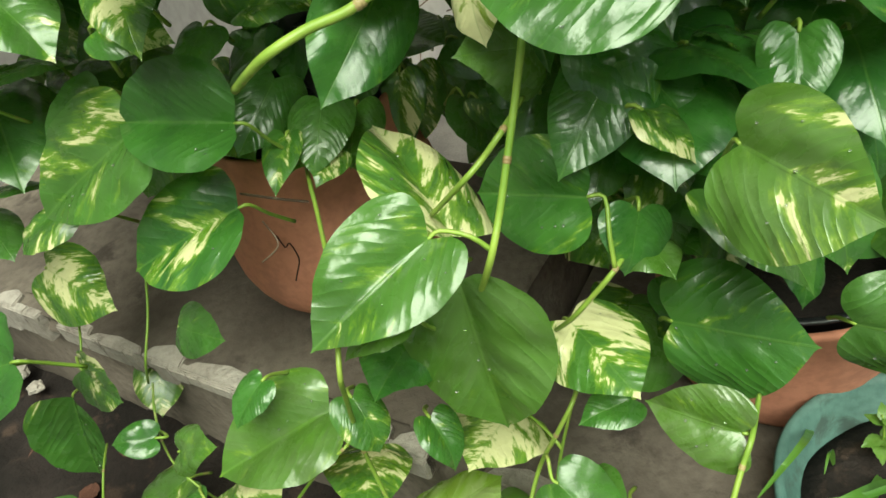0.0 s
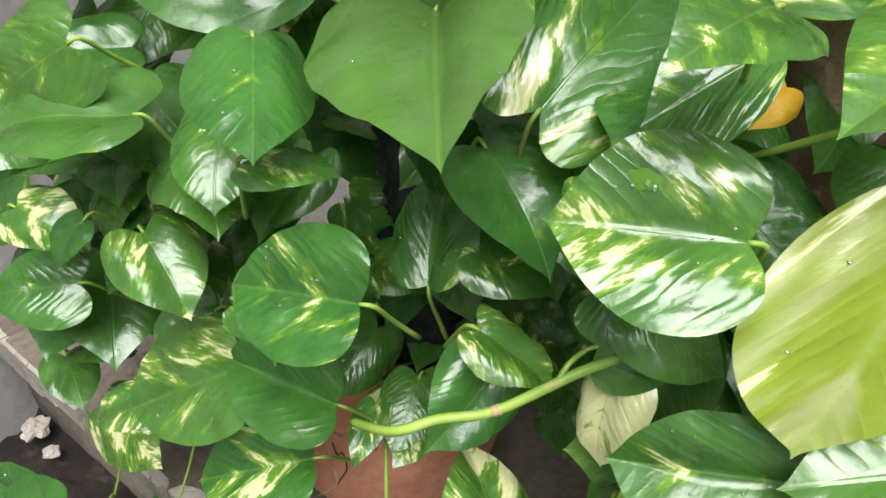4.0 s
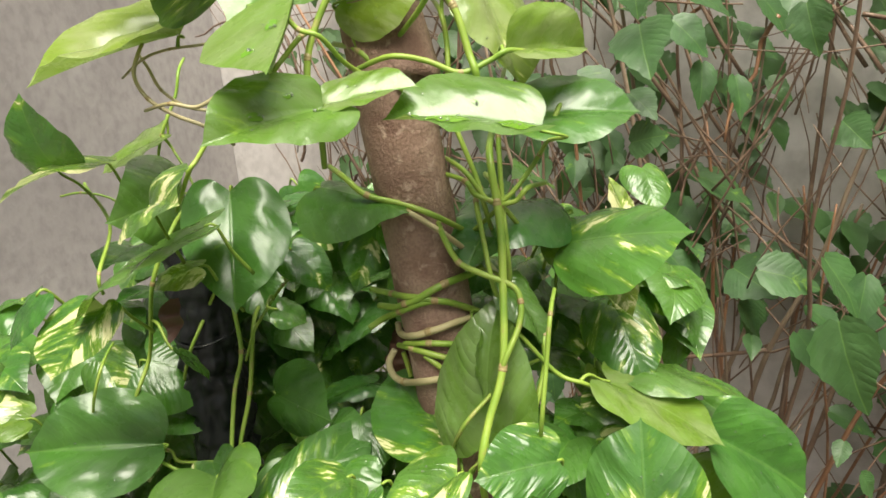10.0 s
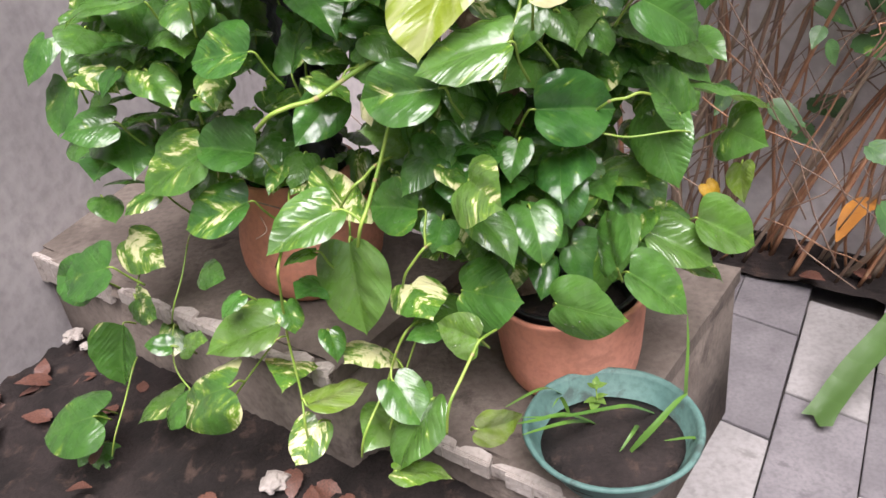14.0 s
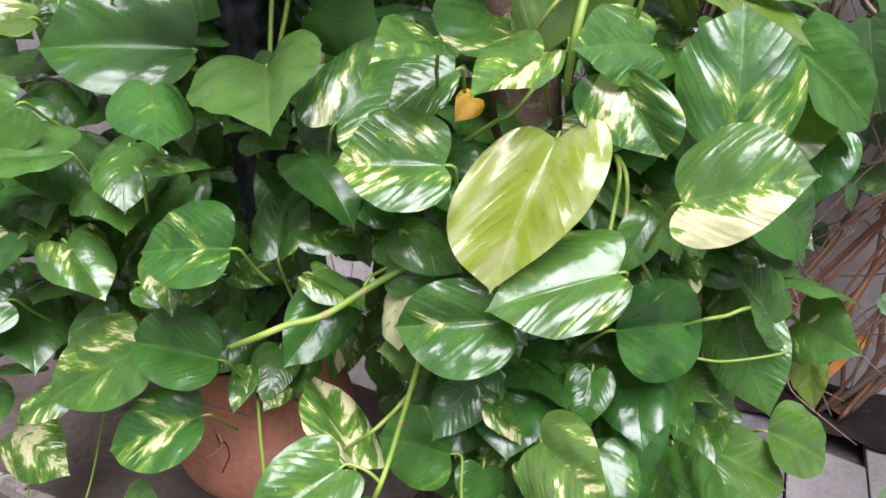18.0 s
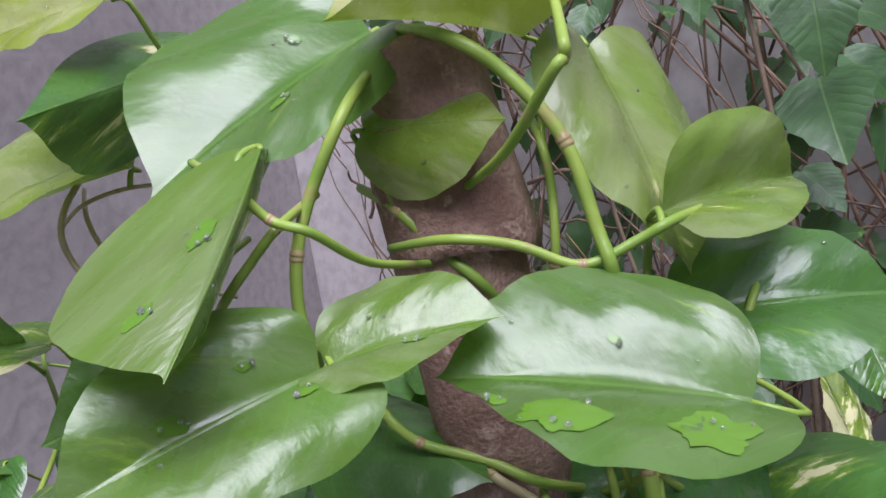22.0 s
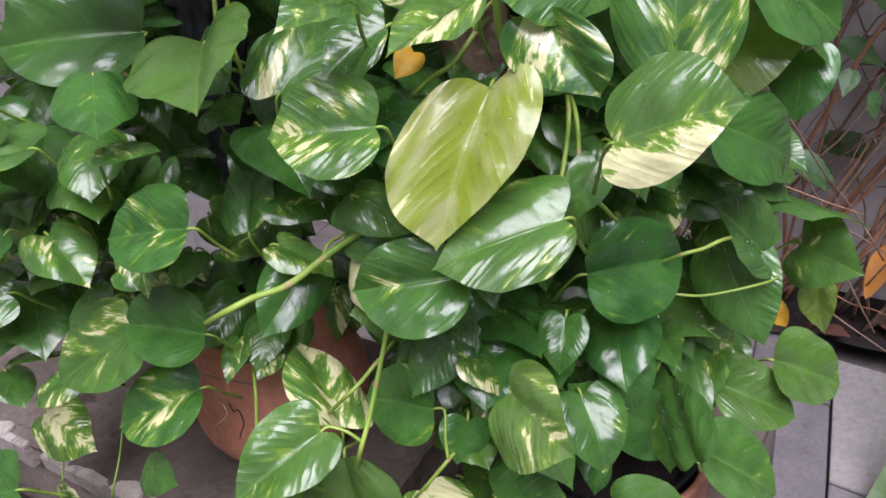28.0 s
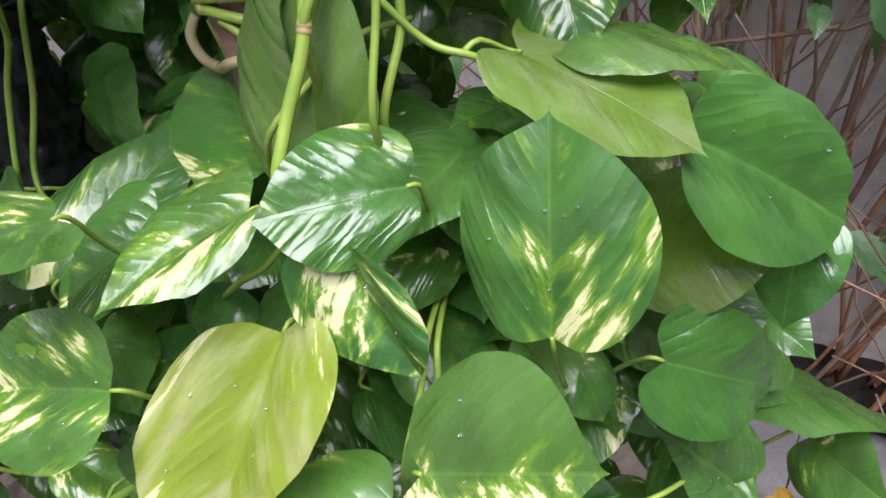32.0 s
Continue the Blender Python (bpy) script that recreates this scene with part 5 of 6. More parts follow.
stem([(0.414, -0.250, 0.928), (0.435, -0.282, 0.958), (0.459, -0.283, 0.960), (0.480, -0.281, 0.964), (0.520, -0.247, 0.941)], 0.0022, STEM)
stem([(0.345, -0.197, 1.139), (0.328, -0.262, 1.138), (0.317, -0.282, 1.110), (0.298, -0.307, 1.072), (0.288, -0.283, 1.012)], 0.0024, STEM)
stem([(0.347, -0.199, 1.136), (0.334, -0.264, 1.134), (0.328, -0.285, 1.104), (0.317, -0.305, 1.075), (0.330, -0.311, 1.068), (0.364, -0.284, 1.018)], 0.0024, STEM)
stem([(0.617, -0.093, 0.773), (0.634, -0.120, 0.809), (0.674, -0.115, 0.819), (0.686, -0.119, 0.814), (0.726, -0.098, 0.776)], 0.0022, STEM)
stem([(0.281, -0.159, 1.211), (0.257, -0.208, 1.213), (0.229, -0.222, 1.192), (0.209, -0.226, 1.185), (0.181, -0.194, 1.154)], 0.0026, STEM)
stem([(0.259, -0.120, 1.031), (0.283, -0.160, 1.054), (0.358, -0.169, 1.053), (0.387, -0.151, 1.096), (0.413, -0.105, 1.097)], 0.0016, BARE)
stem([(0.137, -0.219, 0.619), (0.124, -0.266, 0.622), (0.084, -0.302, 0.553), (0.049, -0.339, 0.483), (0.035, -0.319, 0.429)], 0.0017, STEM)
stem([(0.400, -0.243, 0.896), (0.422, -0.284, 0.912), (0.462, -0.290, 0.903), (0.528, -0.292, 0.903), (0.568, -0.257, 0.881)], 0.0016, STEM)
stem([(-0.017, -0.016, 1.708), (-0.019, -0.061, 1.688), (-0.027, -0.064, 1.665), (-0.016, -0.071, 1.640), (0.010, -0.079, 1.620), (0.041, -0.086, 1.604), (0.062, -0.052, 1.581)], 0.0023, BARE)
stem([(-0.033, 0.003, 1.692), (-0.016, -0.043, 1.673), (-0.005, -0.050, 1.648), (0.019, -0.058, 1.628), (0.049, -0.063, 1.618), (0.072, -0.029, 1.598)], 0.0019, BARE)
stem([(-0.054, 0.000, 1.667), (-0.019, -0.041, 1.683), (0.010, -0.043, 1.690), (0.046, -0.048, 1.691), (0.072, -0.050, 1.696), (0.098, -0.012, 1.695)], 0.0016, BARE)
stem([(-0.025, -0.052, 1.628), (0.010, -0.097, 1.632), (0.038, -0.102, 1.626), (0.069, -0.103, 1.639), (0.093, -0.064, 1.642)], 0.0022, BARE)

# leaves deeper in the plants, behind the outer ones
rng = random.Random(11)
front = list(LEAVES)
for k in range(950):
    b_p, axis, n_v, width, par = front[rng.randrange(len(front))]
    c = b_p + Vector((rng.uniform(-0.10, 0.10), rng.uniform(0.05, 0.27), rng.uniform(-0.13, 0.09)))
    if c.z > 1.50 or (c.z > 1.27 and c.x < 0.24 and c.y < 0.09) or c.x > 0.62 or c.z < 0.56 or (c.z < 0.78 and c.x < -0.14) or (c.x < -0.25 and c.z > 1.4) or (abs(c.x - 0.25) < 0.09 and c.z > 1.2 and c.y < -0.05) or (c.z > 1.25 and c.x < 0.1 and c.y < 0.02):
        continue
    if c.z < 0.97 and c.y < -0.05 and abs(c.x + 0.03) < 0.2 or c.z < 0.84 and c.y < 0.04 and abs(c.x + 0.03) < 0.17 or c.z < 0.68 and c.y < -0.1 and abs(c.x - 0.41) < 0.16:
        continue
    if any((c - m).length < 0.62 * s for m, s in BIG):
        continue
    d = Vector((rng.uniform(-0.7, 0.7), rng.uniform(-1.0, -0.1), rng.uniform(-1.0, 0.15))).normalized()
    ln = rng.uniform(0.06, 0.11)
    up = Vector((rng.uniform(-0.5, 0.5), rng.uniform(-0.8, 0.0), 0.8))
    leaf(c, c + d * ln, up, ln * rng.uniform(0.68, 0.86), rng.choice((0.05, 0.15, 0.25, 0.4)), rng.uniform(0.0, 0.06), None, 0.06 if k % 3 == 0 else 0)


# leaves filling the gap between the two pots
for k in range(45):
    c = Vector((rng.uniform(0.10, 0.30), rng.uniform(-0.06, 0.20), rng.uniform(0.62, 0.92)))
    d = Vector((rng.uniform(-0.7, 0.7), rng.uniform(-0.9, -0.1), rng.uniform(-1.0, 0.0))).normalized() * rng.uniform(0.055, 0.095)
    leaf(c, c + d, (rng.uniform(-0.5, 0.5), -0.5, 0.8), d.length * 0.82, rng.choice((0.05, 0.2, 0.35)), 0.03, None, 0.06 if k % 2 else 0)

# dim leaves behind the stake and the pole, added to stand in for wall shade
for k in range(75):
    c = Vector((rng.uniform(-0.12, 0.30), rng.uniform(0.10, 0.34), rng.uniform(1.18, 1.50)))
    d = Vector((rng.uniform(-0.6, 0.6), rng.uniform(-0.7, 0.1), rng.uniform(-1.0, -0.1))).normalized() * rng.uniform(0.07, 0.11)
    leaf(c, c + d, (rng.uniform(-0.5, 0.5), -0.5, 0.7), d.length * 0.8, rng.choice((0.05, 0.15, 0.25)), 0.02, None, 0.07)


RUSSET = stem_material("russet_stem", (0.38, 0.20, 0.11), (0.27, 0.13, 0.07), (0.45, 0.29, 0.18))
WOOD = stem_material("shrub_wood", (0.33, 0.25, 0.18), (0.23, 0.165, 0.115), (0.16, 0.11, 0.075))


# ---- the shrub against the back wall ----
# shaded leaves deep in the mass, in front of the wall
for k, (x, y, z) in enumerate(((-0.141, 0.170, 1.027), (-0.092, 0.170, 0.969), (-0.105, 0.170, 1.139), (0.093, 0.170, 1.061), (0.323, 0.170, 0.729), (0.109, 0.170, 1.124), (0.016, 0.170, 1.334), (0.011, 0.170, 1.168), (0.308, 0.170, 0.785))):
    swing = 0.05 * math.sin(k * 2.3)
    leaf((x, y, z + 0.055), (x + swing, y - 0.02, z - 0.06), (0.4 * math.sin(k * 1.7), -1.0, 0.5), 0.11, 0.08, 0.0, stalk=0.03)
    leaf((x + 0.05, y + 0.02, z + 0.02), (x + 0.06 - swing, y, z - 0.08), (-0.3, -1.0, 0.4), 0.09, 0.15, 0.02, stalk=0.03)


# every leaf's stalk bends to the nearest vine behind it, or back into the mass where none is near
for b_p, way, n_v, stalk, par in STALKS:
    if not stalk:
        continue
    reach, front = (0.11, 0.03) if b_p.z > 1.5 else (0.060, 0.004)
    near = [p for p in VINES if 0.015 < (p - b_p).length < reach and (p - b_p).dot(n_v) < front and (p - b_p).dot(way) < 0.02]
    if near:
        to = min(near, key=lambda p: (p - b_p).length) - b_p
        pts = [Vector(), -way * to.length * 0.22 - n_v * 0.004, to * 0.62 - way * to.length * 0.08 + Vector((0, 0, 0.006)), to]
    else:
        if b_p.z < 0.75:
            stalk *= 0.45
        back = -way * stalk * 0.45 - n_v * stalk * 0.5 + Vector((0, 0.25, -0.75)) * stalk
        pts = [Vector(), -way * stalk * 0.18 - n_v * stalk * 0.10, back * 0.62 + Vector((0, 0.008, 0)), back + Vector((0.004, 0.018, -0.012))]
    st = part("leaf_stalk", tube(pts, [0.0015, 0.0017, 0.0019, 0.0022], 6, True, 3), STEM, par)
    st.location = b_p - par.location


def toothed_mesh(seed):
    """An oval leaf with a toothed edge, unit length."""
    bm_l = bmesh.new()
    rows = []
    for i in range(13):
        s = i / 12
        w = 0.36 * math.sin(math.pi * min(1.0, s * 0.98 + 0.02) ** 0.72) * (1 - 0.25 * s) + (0.018 if i % 2 else -0.012) * (0 < i < 12)
        row = []
        for c in range(-3, 4):
            x = w * c / 3
            row.append(bm_l.verts.new((x, s - 0.06 * abs(c) / 3 * (1 - s), 0.16 * abs(x) + 0.10 * 4 * s * (1 - s) * 0.6 + 0.03 * noise.noise((x * 4 + seed, s * 4, seed)))))
        rows.append(row)
    for a, b in zip(rows, rows[1:]):
        for c in range(6):
            bm_l.faces.new((a[c], a[c + 1], b[c + 1], b[c]))
    me_l = bpy.data.meshes.new("leaf")
    bm_l.to_mesh(me_l)
    bm_l.free()
    me_l.shade_smooth()
    me_l.materials.append(IVY)
    return me_l


TOOTHED = [toothed_mesh(3.1 * k) for k in range(4)]
shrub = thing("wall_shrub", *plan(0.35, 1.28), 0.03, "straggly shrub with bare brown stems and sparse toothed leaves", "shrub")
SHRUB_LEAVES = [0]


def shrub_leaf(base_p, tip_p, up, width):
    b_p, axis = Vector(base_p), Vector(tip_p) - Vector(base_p)
    side = axis.cross(Vector(up)).normalized()
    n_v = side.cross(axis).normalized()
    k = SHRUB_LEAVES[0] = SHRUB_LEAVES[0] + 1
    ob = new("leaf", TOOTHED[k % 4])
    ob.parent = shrub
    sx, sz = max(width, axis.length * 0.5) / 0.66, axis.length
    ob.matrix_local = Matrix.Translation(-shrub.location) @ Matrix((
        (side.x * sx, axis.x, n_v.x * sz, b_p.x), (side.y * sx, axis.y, n_v.y * sz, b_p.y), (side.z * sx, axis.z, n_v.z * sz, b_p.z), (0, 0, 0, 1)))
    ob.color = (0.0, 0.02, (k * 0.381966) % 1.0, 1.0)


shrub_leaf((0.549, 0.241, 1.815), (0.524, 0.206, 1.749), (-0.56, -0.63, 0.54), 0.065)
shrub_leaf((0.624, 0.178, 1.780), (0.625, 0.159, 1.680), (-0.36, -0.92, 0.17), 0.081)
shrub_leaf((0.657, 0.232, 1.677), (0.632, 0.141, 1.595), (-0.52, -0.49, 0.70), 0.099)
shrub_leaf((0.651, 0.272, 1.574), (0.675, 0.225, 1.529), (-0.22, -0.74, 0.64), 0.057)
shrub_leaf((0.648, 0.272, 1.495), (0.692, 0.219, 1.506), (-0.76, -0.54, 0.36), 0.064)
shrub_leaf((0.583, 0.327, 1.611), (0.642, 0.286, 1.554), (0.06, -0.79, 0.61), 0.081)
shrub_leaf((0.957, 0.268, 1.686), (0.967, 0.250, 1.597), (-0.70, -0.71, 0.06), 0.073)
shrub_leaf((1.049, 0.308, 1.484), (1.066, 0.256, 1.436), (-0.72, -0.59, 0.38), 0.071)
shrub_leaf((0.995, 0.282, 1.250), (1.040, 0.253, 1.131), (0.49, -0.79, 0.37), 0.104)
shrub_leaf((0.978, 0.340, 1.095), (1.000, 0.287, 1.013), (0.37, -0.73, 0.57), 0.107)
shrub_leaf((0.971, 0.555, 1.175), (1.016, 0.461, 1.126), (-0.61, -0.58, 0.54), 0.110)
shrub_leaf((0.957, 0.432, 1.200), (1.071, 0.406, 1.149), (0.08, -0.81, 0.58), 0.101)
shrub_leaf((0.833, 0.556, 1.222), (0.883, 0.531, 1.128), (0.35, -0.84, 0.41), 0.088)
shrub_leaf((0.912, 0.574, 1.374), (1.010, 0.548, 1.307), (0.31, -0.64, 0.70), 0.098)
shrub_leaf((0.830, 0.492, 1.691), (0.887, 0.470, 1.615), (0.13, -0.92, 0.36), 0.078)
shrub_leaf((0.864, 0.552, 1.760), (0.964, 0.524, 1.686), (0.31, -0.67, 0.67), 0.101)
shrub_leaf((1.022, 0.524, 1.729), (1.068, 0.499, 1.632), (0.37, -0.84, 0.39), 0.088)
shrub_leaf((1.190, 0.760, 1.117), (1.239, 0.641, 1.043), (-0.01, -0.53, 0.85), 0.126)
shrub_leaf((1.259, 0.473, 1.079), (1.211, 0.331, 0.939), (0.05, -0.71, 0.70), 0.149)
shrub_leaf((1.342, 0.811, 0.791), (1.347, 0.722, 0.719), (0.06, -0.62, 0.78), 0.093)
shrub_leaf((1.373, 0.611, 0.822), (1.400, 0.524, 0.770), (-0.50, -0.55, 0.67), 0.095)
shrub_leaf((1.312, 0.524, 0.737), (1.322, 0.390, 0.694), (-0.28, -0.31, 0.91), 0.125)
shrub_leaf((1.308, 0.724, 0.510), (1.355, 0.622, 0.470), (-0.13, -0.42, 0.90), 0.114)
shrub_leaf((1.238, 0.683, 0.448), (1.249, 0.606, 0.415), (-0.25, -0.41, 0.88), 0.076)
shrub_leaf((1.132, 0.104, 0.493), (1.166, 0.063, 0.396), (0.39, -0.80, 0.47), 0.088)
shrub_leaf((0.980, 0.219, 1.153), (0.982, 0.147, 1.010), (-0.88, -0.44, 0.21), 0.126)
shrub_leaf((1.071, 0.444, 1.105), (1.092, 0.377, 1.047), (0.30, -0.57, 0.77), 0.082)
shrub_leaf((0.772, 0.702, 1.058), (0.768, 0.599, 1.027), (0.22, -0.29, 0.93), 0.077)
rng = random.Random(5)
for k in range(58):
    a0, b0 = rng.uniform(-0.05, 0.75), rng.uniform(1.22, 1.36)
    a, b, z = a0, b0, 0.02
    da, db, dz = rng.uniform(-0.05, 0.55), rng.uniform(-0.22, 0.03), rng.uniform(0.8, 1.0)
    pts, reach = [], rng.uniform(0.7, 2.2)
    for j in range(8):
        x, y = plan(a, max(min(b, 1.39), 0.55))
        pts.append(Vector((x, y, z)) - shrub.location)
        a += da * reach / 7 + rng.uniform(-0.03, 0.03)
        b += db * reach / 7 + rng.uniform(-0.02, 0.02)
        z += dz * reach / 7
    r0 = rng.uniform(0.004, 0.0095)
    part("stem", tube(pts, [r0 * (1 - 0.55 * j / 7) for j in range(8)], 7, True, 3), (RUSSET, TWIG, WOOD, RUSSET, WOOD)[k % 5], shrub)
tangle = bmesh.new()


def gather(bm_all, bm_one):
    """Add one small mesh to a joined one."""
    me_t = bpy.data.meshes.new("piece")
    bm_one.to_mesh(me_t)
    bm_one.free()
    bm_all.from_mesh(me_t)
    bpy.data.meshes.remove(me_t)


# twigs reach high and far left, added there to darken the wall
for k in range(950):
    high = k % 3
    a, b, z = rng.uniform(-0.95, 1.9), rng.uniform(1.0, 1.39), rng.uniform(0.95, 2.4) if high else rng.uniform(0.15, 1.1)
    pts = []
    da, dz = rng.uniform(-0.10, 0.10), rng.choice((rng.uniform(-0.06, 0.12), rng.uniform(0.06, 0.16)))
    for j in range(5):
        x, y = plan(a, min(b, 1.40))
        pts.append(Vector((x, y, z)) - shrub.location)
        a, b, z = a + da + rng.uniform(-0.03, 0.03), b + rng.uniform(-0.03, 0.02), z + dz + rng.uniform(-0.02, 0.02)
    r0 = rng.choice((0.0018, 0.0024, 0.0034, 0.0050)) if high else 0.0024
    twig = tube(pts, [r0, r0 * 0.95, r0 * 0.85, r0 * 0.75, r0 * 0.5], 5, True, 2)
    if k < 220:
        part("twig", twig, TWIG if k % 5 else RUSSET, shrub)
    else:
        gather(tangle, twig)
tagged(part("twig_tangle", tangle, TWIG, shrub, "thicket of dry brown twigs"), kind="stuff")
# unseen crown near 2 m and left-hand leaves are added to shade the wall
inner = bmesh.new()
for k in range(820):
    a, b, z = rng.uniform(-0.35, 1.9), rng.uniform(0.9, 1.37), rng.choice((rng.uniform(0.55, 1.1), rng.uniform(1.0, 2.2), rng.uniform(1.0, 2.2), rng.uniform(1.3, 2.2)))
    if k >= 260:
        a, b, z = rng.uniform(-0.95, 2.0), rng.uniform(1.14, 1.38), rng.uniform(0.95, 2.2)
    x, y = plan(a, b)
    c = Vector((x, y, z))
    d = Vector((rng.uniform(-0.6, 0.6), rng.uniform(-0.8, 0.1), rng.uniform(-1.0, -0.2))).normalized() * rng.uniform(0.06, 0.115)
    if k < 260:
        shrub_leaf(c, c + d, (rng.uniform(-0.4, 0.4), -0.7, 0.7), d.length * 0.66)
    else:
        side = d.cross(Vector((rng.uniform(-0.4, 0.4), -0.7, 0.7))).normalized()
        up = side.cross(d).normalized()
        one = bmesh.new()
        one.from_mesh(TOOTHED[k % 4])
        one.transform(Matrix.Translation(-shrub.location) @ Matrix(((side.x * d.length, d.x, up.x * d.length, c.x), (side.y * d.length, d.y, up.y * d.length, c.y), (side.z * d.length, d.z, up.z * d.length, c.z), (0, 0, 0, 1))))
        gather(inner, one)
tagged(part("inner_leaves", inner, IVY, shrub, "dark leaves deep in the shrub"), kind="stuff")

# ---- strap leaves and dead leaves on the floor side ----
STRAP = leaf_material("strap_leaf", (0.10, 0.24, 0.04), (0.06, 0.17, 0.03), (0.3, 0.4, 0.1), 0.34, 0.3)
DARK_STRAP = leaf_material("dark_strap_leaf", (0.040, 0.105, 0.024), (0.026, 0.075, 0.016), (0.12, 0.20, 0.05), 0.5, 0.10)
ORANGE = stem_material("withered_orange_leaf", (0.55, 0.24, 0.04), (0.42, 0.17, 0.035), (0.30, 0.12, 0.04))
GOLD = stem_material("yellow_leaf", (0.66, 0.38, 0.02), (0.55, 0.30, 0.02), (0.40, 0.21, 0.02))


def strap(points, width, blunt=False):
    """A long blade along the points, folded slightly along its middle; blunt: its end cut off raggedly."""
    b_m = bmesh.new()
    pts = [Vector(p) for p in points]
    rows = []
    n = 14
    whole = (pts[-1] - pts[0]).normalized()
    side = Vector((0.95, 0.3, 0.0)) if abs(whole.z) > 0.7 else whole.cross(Vector((0, 0, 1))).normalized()
    for i in range(n + 1):
        q = i / n * (len(pts) - 1)
        k = min(int(q), len(pts) - 2)
        t = q - k
        p0, p1, p2, p3 = (pts[j] for j in (max(k - 1, 0), k, k + 1, min(k + 2, len(pts) - 1)))
        p = 0.5 * ((2 * p1) + (p2 - p0) * t + (2 * p0 - 5 * p1 + 4 * p2 - p3) * t * t + (3 * p1 - p0 - 3 * p2 + p3) * t ** 3)
        w = width * 0.5 * min(1.0, 0.35 + 3.0 * i / n) * (1.0 if blunt else 1 - (i / n) ** 3) + 0.0006
        torn = whole * 0.012 if blunt and i == n else Vector()
        rows.append([b_m.verts.new(p + side * w * u + torn * math.sin(u * 8) + Vector((0, 0, 0.18 * w * abs(u)))) for u in (-1, -0.5, 0, 0.5, 1)])
    for a, b in zip(rows, rows[1:]):
        for c in range(4):
            b_m.faces.new((a[c], a[c + 1], b[c + 1], b[c]))
    return b_m


def crumpled(points, width):
    """A dry blade, curled in along its edges and wrinkled."""
    b_m = strap(points, width)
    bmesh.ops.subdivide_edges(b_m, edges=b_m.edges[:], cuts=2, use_grid_fill=True)
    for v in b_m.verts:
        q = v.co * 70
        v.co += Vector((noise.noise(q), noise.noise(q + Vector((9, 0, 0))) - 0.4, 0.6 * noise.noise(q + Vector((0, 9, 0))))) * width * 0.22
    return b_m


def withered(base_p, tip_p, up, label):
    """A small heart leaf gone yellow."""
    me_w = SHAPES[1].copy()
    me_w.materials.clear()
    me_w.materials.append(GOLD)
    b_p, axis = Vector(base_p), Vector(tip_p) - Vector(base_p)
    side = axis.cross(Vector(up)).normalized() * axis.length
    n_v = side.cross(axis).normalized() * axis.length
    ob = new("yellow_leaf", me_w)
    ob.matrix_world = Matrix(((side.x, axis.x, n_v.x, b_p.x), (side.y, axis.y, n_v.y, b_p.y), (side.z, axis.z, n_v.z, b_p.z), (0, 0, 0, 1)))
    tagged(ob, label, "dead leaf")


strap_plant = thing("strap_plant", 1.700, 0.250, 0.0, "broad strap-shaped green leaf reaching in over the tiles", "plant")
part("blade", strap([(0.0, 0.0, 0.0), (-0.2, -0.07, 0.25), (-0.42, -0.152, 0.25), (-0.523, -0.188, 0.17), (-0.625, -0.227, 0.10), (-0.72, -0.276, 0.02)], 0.066, True), DARK_STRAP, strap_plant)
tagged(link_mesh("withered_leaf", strap([(1.418, 0.502, 0.268), (1.309, 0.454, 0.278), (1.244, 0.420, 0.211)], 0.075), ORANGE), "withered orange leaf hanging in the shrub", "dead leaf")
withered((0.650, -0.120, 0.722), (0.668, -0.134, 0.688), (0.1, -0.8, 0.5), "small bright yellow leaf among green ones")
withered((0.196, -0.200, 1.204), (0.172, -0.216, 1.186), (0.1, -0.8, 0.5), "orange-yellow withered leaf behind the pale leaf")
tagged(link_mesh("curled_dead_leaf", crumpled([(-0.012, -0.131, 1.435), (-0.017, -0.147, 1.421), (-0.016, -0.141, 1.407), (-0.022, -0.146, 1.393)], 0.02), DEAD), "curled reddish-brown dead leaf hanging on a stalk", "dead leaf")
tagged(link_mesh("curled_dead_leaf", crumpled([(0.250, 0.052, 1.349), (0.236, 0.048, 1.299), (0.218, 0.036, 1.257), (0.230, 0.023, 1.198)], 0.045), DEAD), "long dry red-brown leaf sheath beside the pole", "dead leaf")
seedlings = thing("grass_seedlings", 0.408, -0.410, 0.457, "thin light-green grass blades sprouting in the teal bowl", "grass")
part("blade", strap([(0.002, -0.045, -0.005), (0.038, -0.049, 0.043), (0.083, -0.023, 0.063), (0.108, -0.002, 0.058)], 0.0110), STRAP, seedlings)
part("blade", strap([(-0.028, 0.028, -0.005), (-0.083, -0.002, 0.053), (-0.133, -0.007, 0.055), (-0.162, 0.005, 0.043)], 0.0085), STRAP, seedlings)
part("blade", strap([(0.068, 0.033, -0.005), (0.021, 0.005, 0.043), (-0.017, -0.003, 0.053), (-0.089, -0.005, 0.053), (-0.155, 0.019, 0.043)], 0.0080), STRAP, seedlings)
part("blade", strap([(-0.063, 0.106, -0.005), (-0.107, 0.055, 0.063), (-0.175, 0.013, 0.073)], 0.0070), STRAP, seedlings)
part("blade", strap([(-0.033, 0.036, -0.005), (-0.086, -0.009, 0.043), (-0.158, -0.021, 0.043)], 0.0090), STRAP, seedlings)
part("blade", strap([(0.120, 0.032, -0.002), (0.114, 0.021, 0.063), (0.123, 0.042, 0.113), (0.125, 0.055, 0.163)], 0.0060), STRAP, seedlings)
part("blade", strap([(0.034, 0.013, -0.005), (0.011, -0.040, 0.033), (-0.015, -0.056, 0.013)], 0.0060), STRAP, seedlings)
part("blade", strap([(0.118, -0.056, 0.005), (0.095, -0.061, 0.023), (0.049, -0.068, 0.033)], 0.0060), STRAP, seedlings)
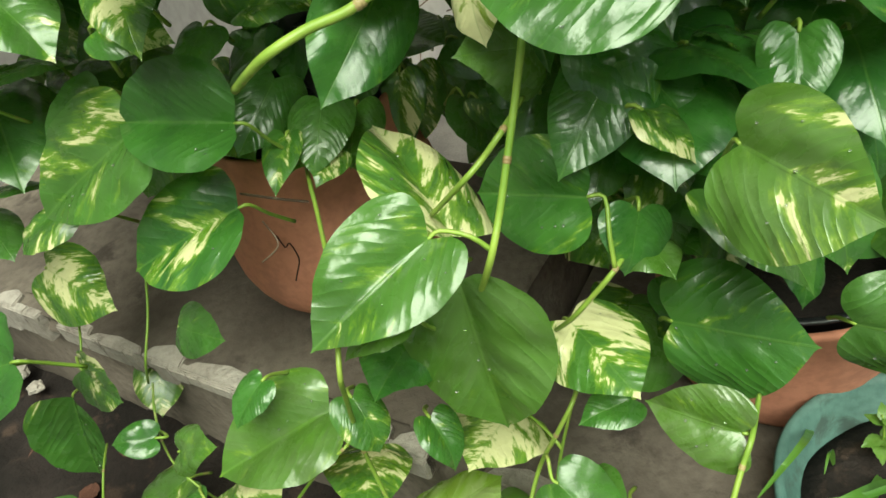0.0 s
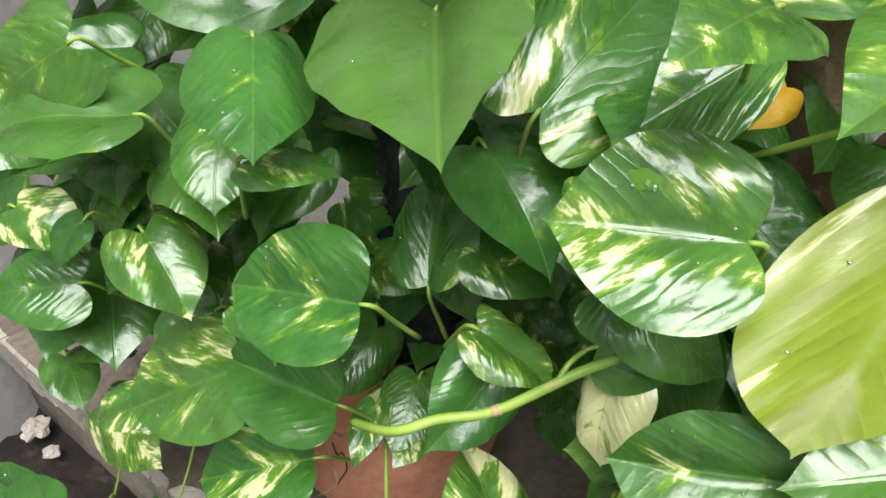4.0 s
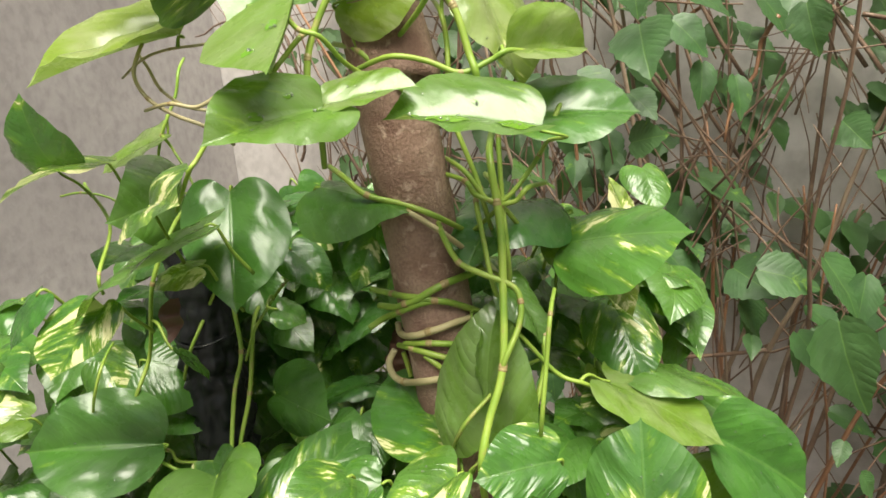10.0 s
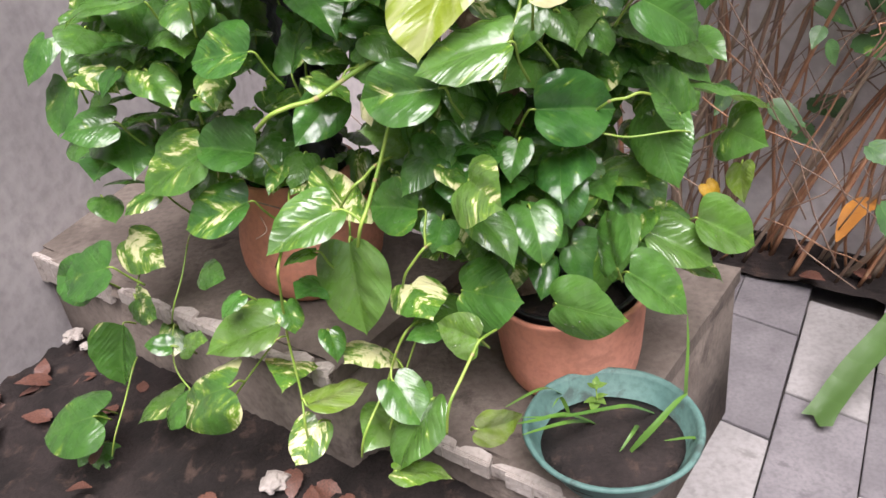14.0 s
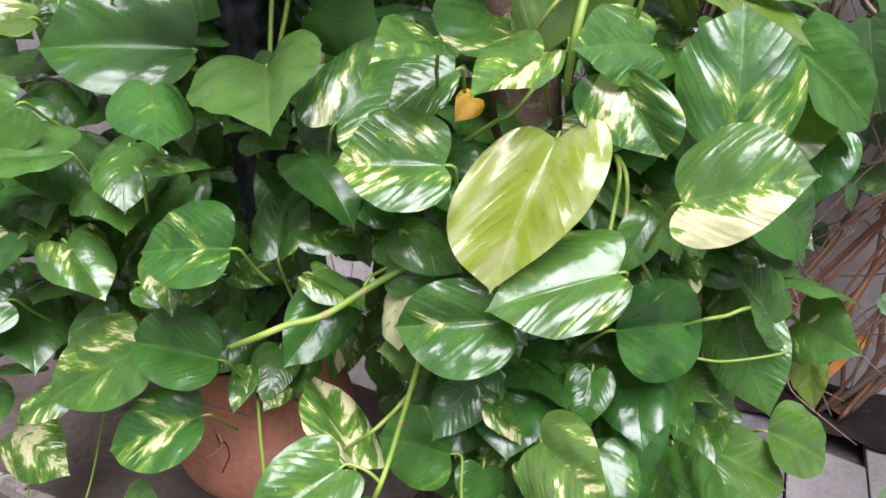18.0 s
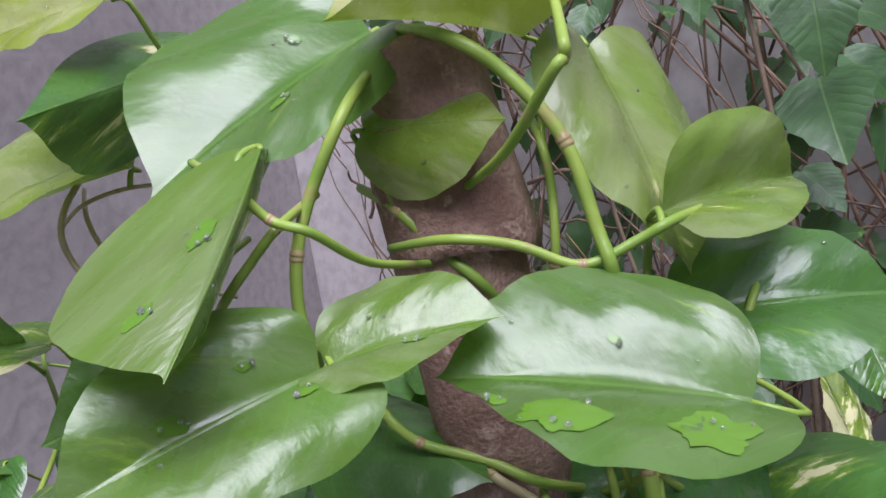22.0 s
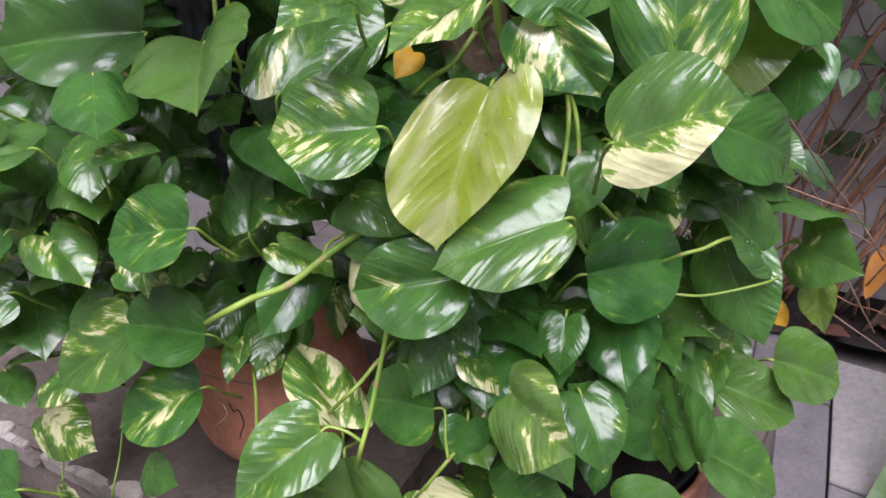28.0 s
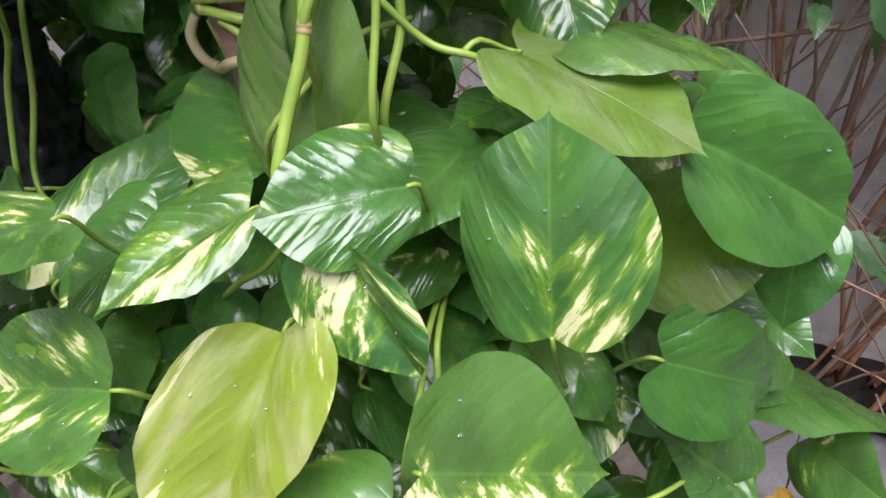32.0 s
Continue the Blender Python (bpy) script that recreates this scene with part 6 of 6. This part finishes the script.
part("blade", strap([(-0.066, 0.060, -0.005), (-0.081, 0.050, 0.043), (-0.099, 0.030, 0.043)], 0.0060), STRAP, seedlings)

weed = thing("weed_seedling", 0.384, -0.356, 0.452, "small green weed with toothed leaflets in the teal bowl", "weed")
rng = random.Random(8)
part("stem", tube([(0, 0, 0), (0.004, 0.002, 0.03), (0.002, 0.008, 0.06)], [0.0014, 0.0012, 0.0008], 6, True, 4), STEM, weed)
WEED = toothed_mesh(33.0)
WEED.materials.clear()
WEED.materials.append(STRAP)
for k, (height, size, turn) in enumerate(((0.022, 0.028, 150), (0.024, 0.026, 205), (0.026, 0.022, 95), (0.030, 0.020, 265), (0.050, 0.020, 30), (0.052, 0.022, 285), (0.055, 0.019, 340), (0.058, 0.015, 170))):
    ob = new("leaflet", WEED)
    ob.parent = weed
    ob.matrix_local = pose(0.003, 0.004, height, rng.uniform(-8, 18), 0, turn) @ Matrix.Scale(size, 4)
    ob.color = (0.0, 0.1, 0.1 * k, 1.0)


def rock(x, y, z, size, label, seed):
    """A broken lump with flat facets."""
    b_m = bmesh.new()
    bmesh.ops.create_icosphere(b_m, subdivisions=3, radius=size)
    for v in b_m.verts:
        q = v.co.normalized()
        v.co *= 0.75 + 0.5 * noise.noise(q * 1.6 + Vector((seed, 0, 0))) + 0.12 * noise.noise(q * 7)
        v.co.z *= 0.55
    ob = link_mesh("plaster_lump", b_m, EDGE, smooth=False)
    ob.location = (x, y, z)
    tagged(ob, label, "rubble")


rock(-0.753, 0.336, 0.325, 0.030, "broken pale plaster lump on the soil by the wall", 1.0)
rock(-0.191, -0.258, 0.315, 0.032, "pale chipped concrete lump on the dark soil", 4.0)
rock(-0.703, 0.286, 0.322, 0.018, "small pale plaster chip on the soil", 7.0)
LITTER = [toothed_mesh(20.0 + k) for k in range(3)]
for me in LITTER:
    me.materials.clear()
    me.materials.append(DEAD)
rng = random.Random(21)
for k in range(76):
    if k < 60:
        x, y = plan(rng.uniform(-0.75, 0.5), rng.uniform(-0.85, -0.26))
        z = 0.318
    else:
        x, y = plan(rng.uniform(-0.1, 1.6), rng.uniform(1.2, 1.4))
        z = 0.05
    ob = new("fallen_leaf", LITTER[k % 3 if k % 5 else 0])
    ob.matrix_world = pose(x, y, z, rng.uniform(-25, 25), rng.uniform(-25, 25), rng.uniform(0, 360)) @ Matrix.Scale(rng.uniform(0.03, 0.075), 4)
    tagged(ob, "dry curled brown leaf lying on dark soil", "dead leaf", "fallen leaves on the soil")
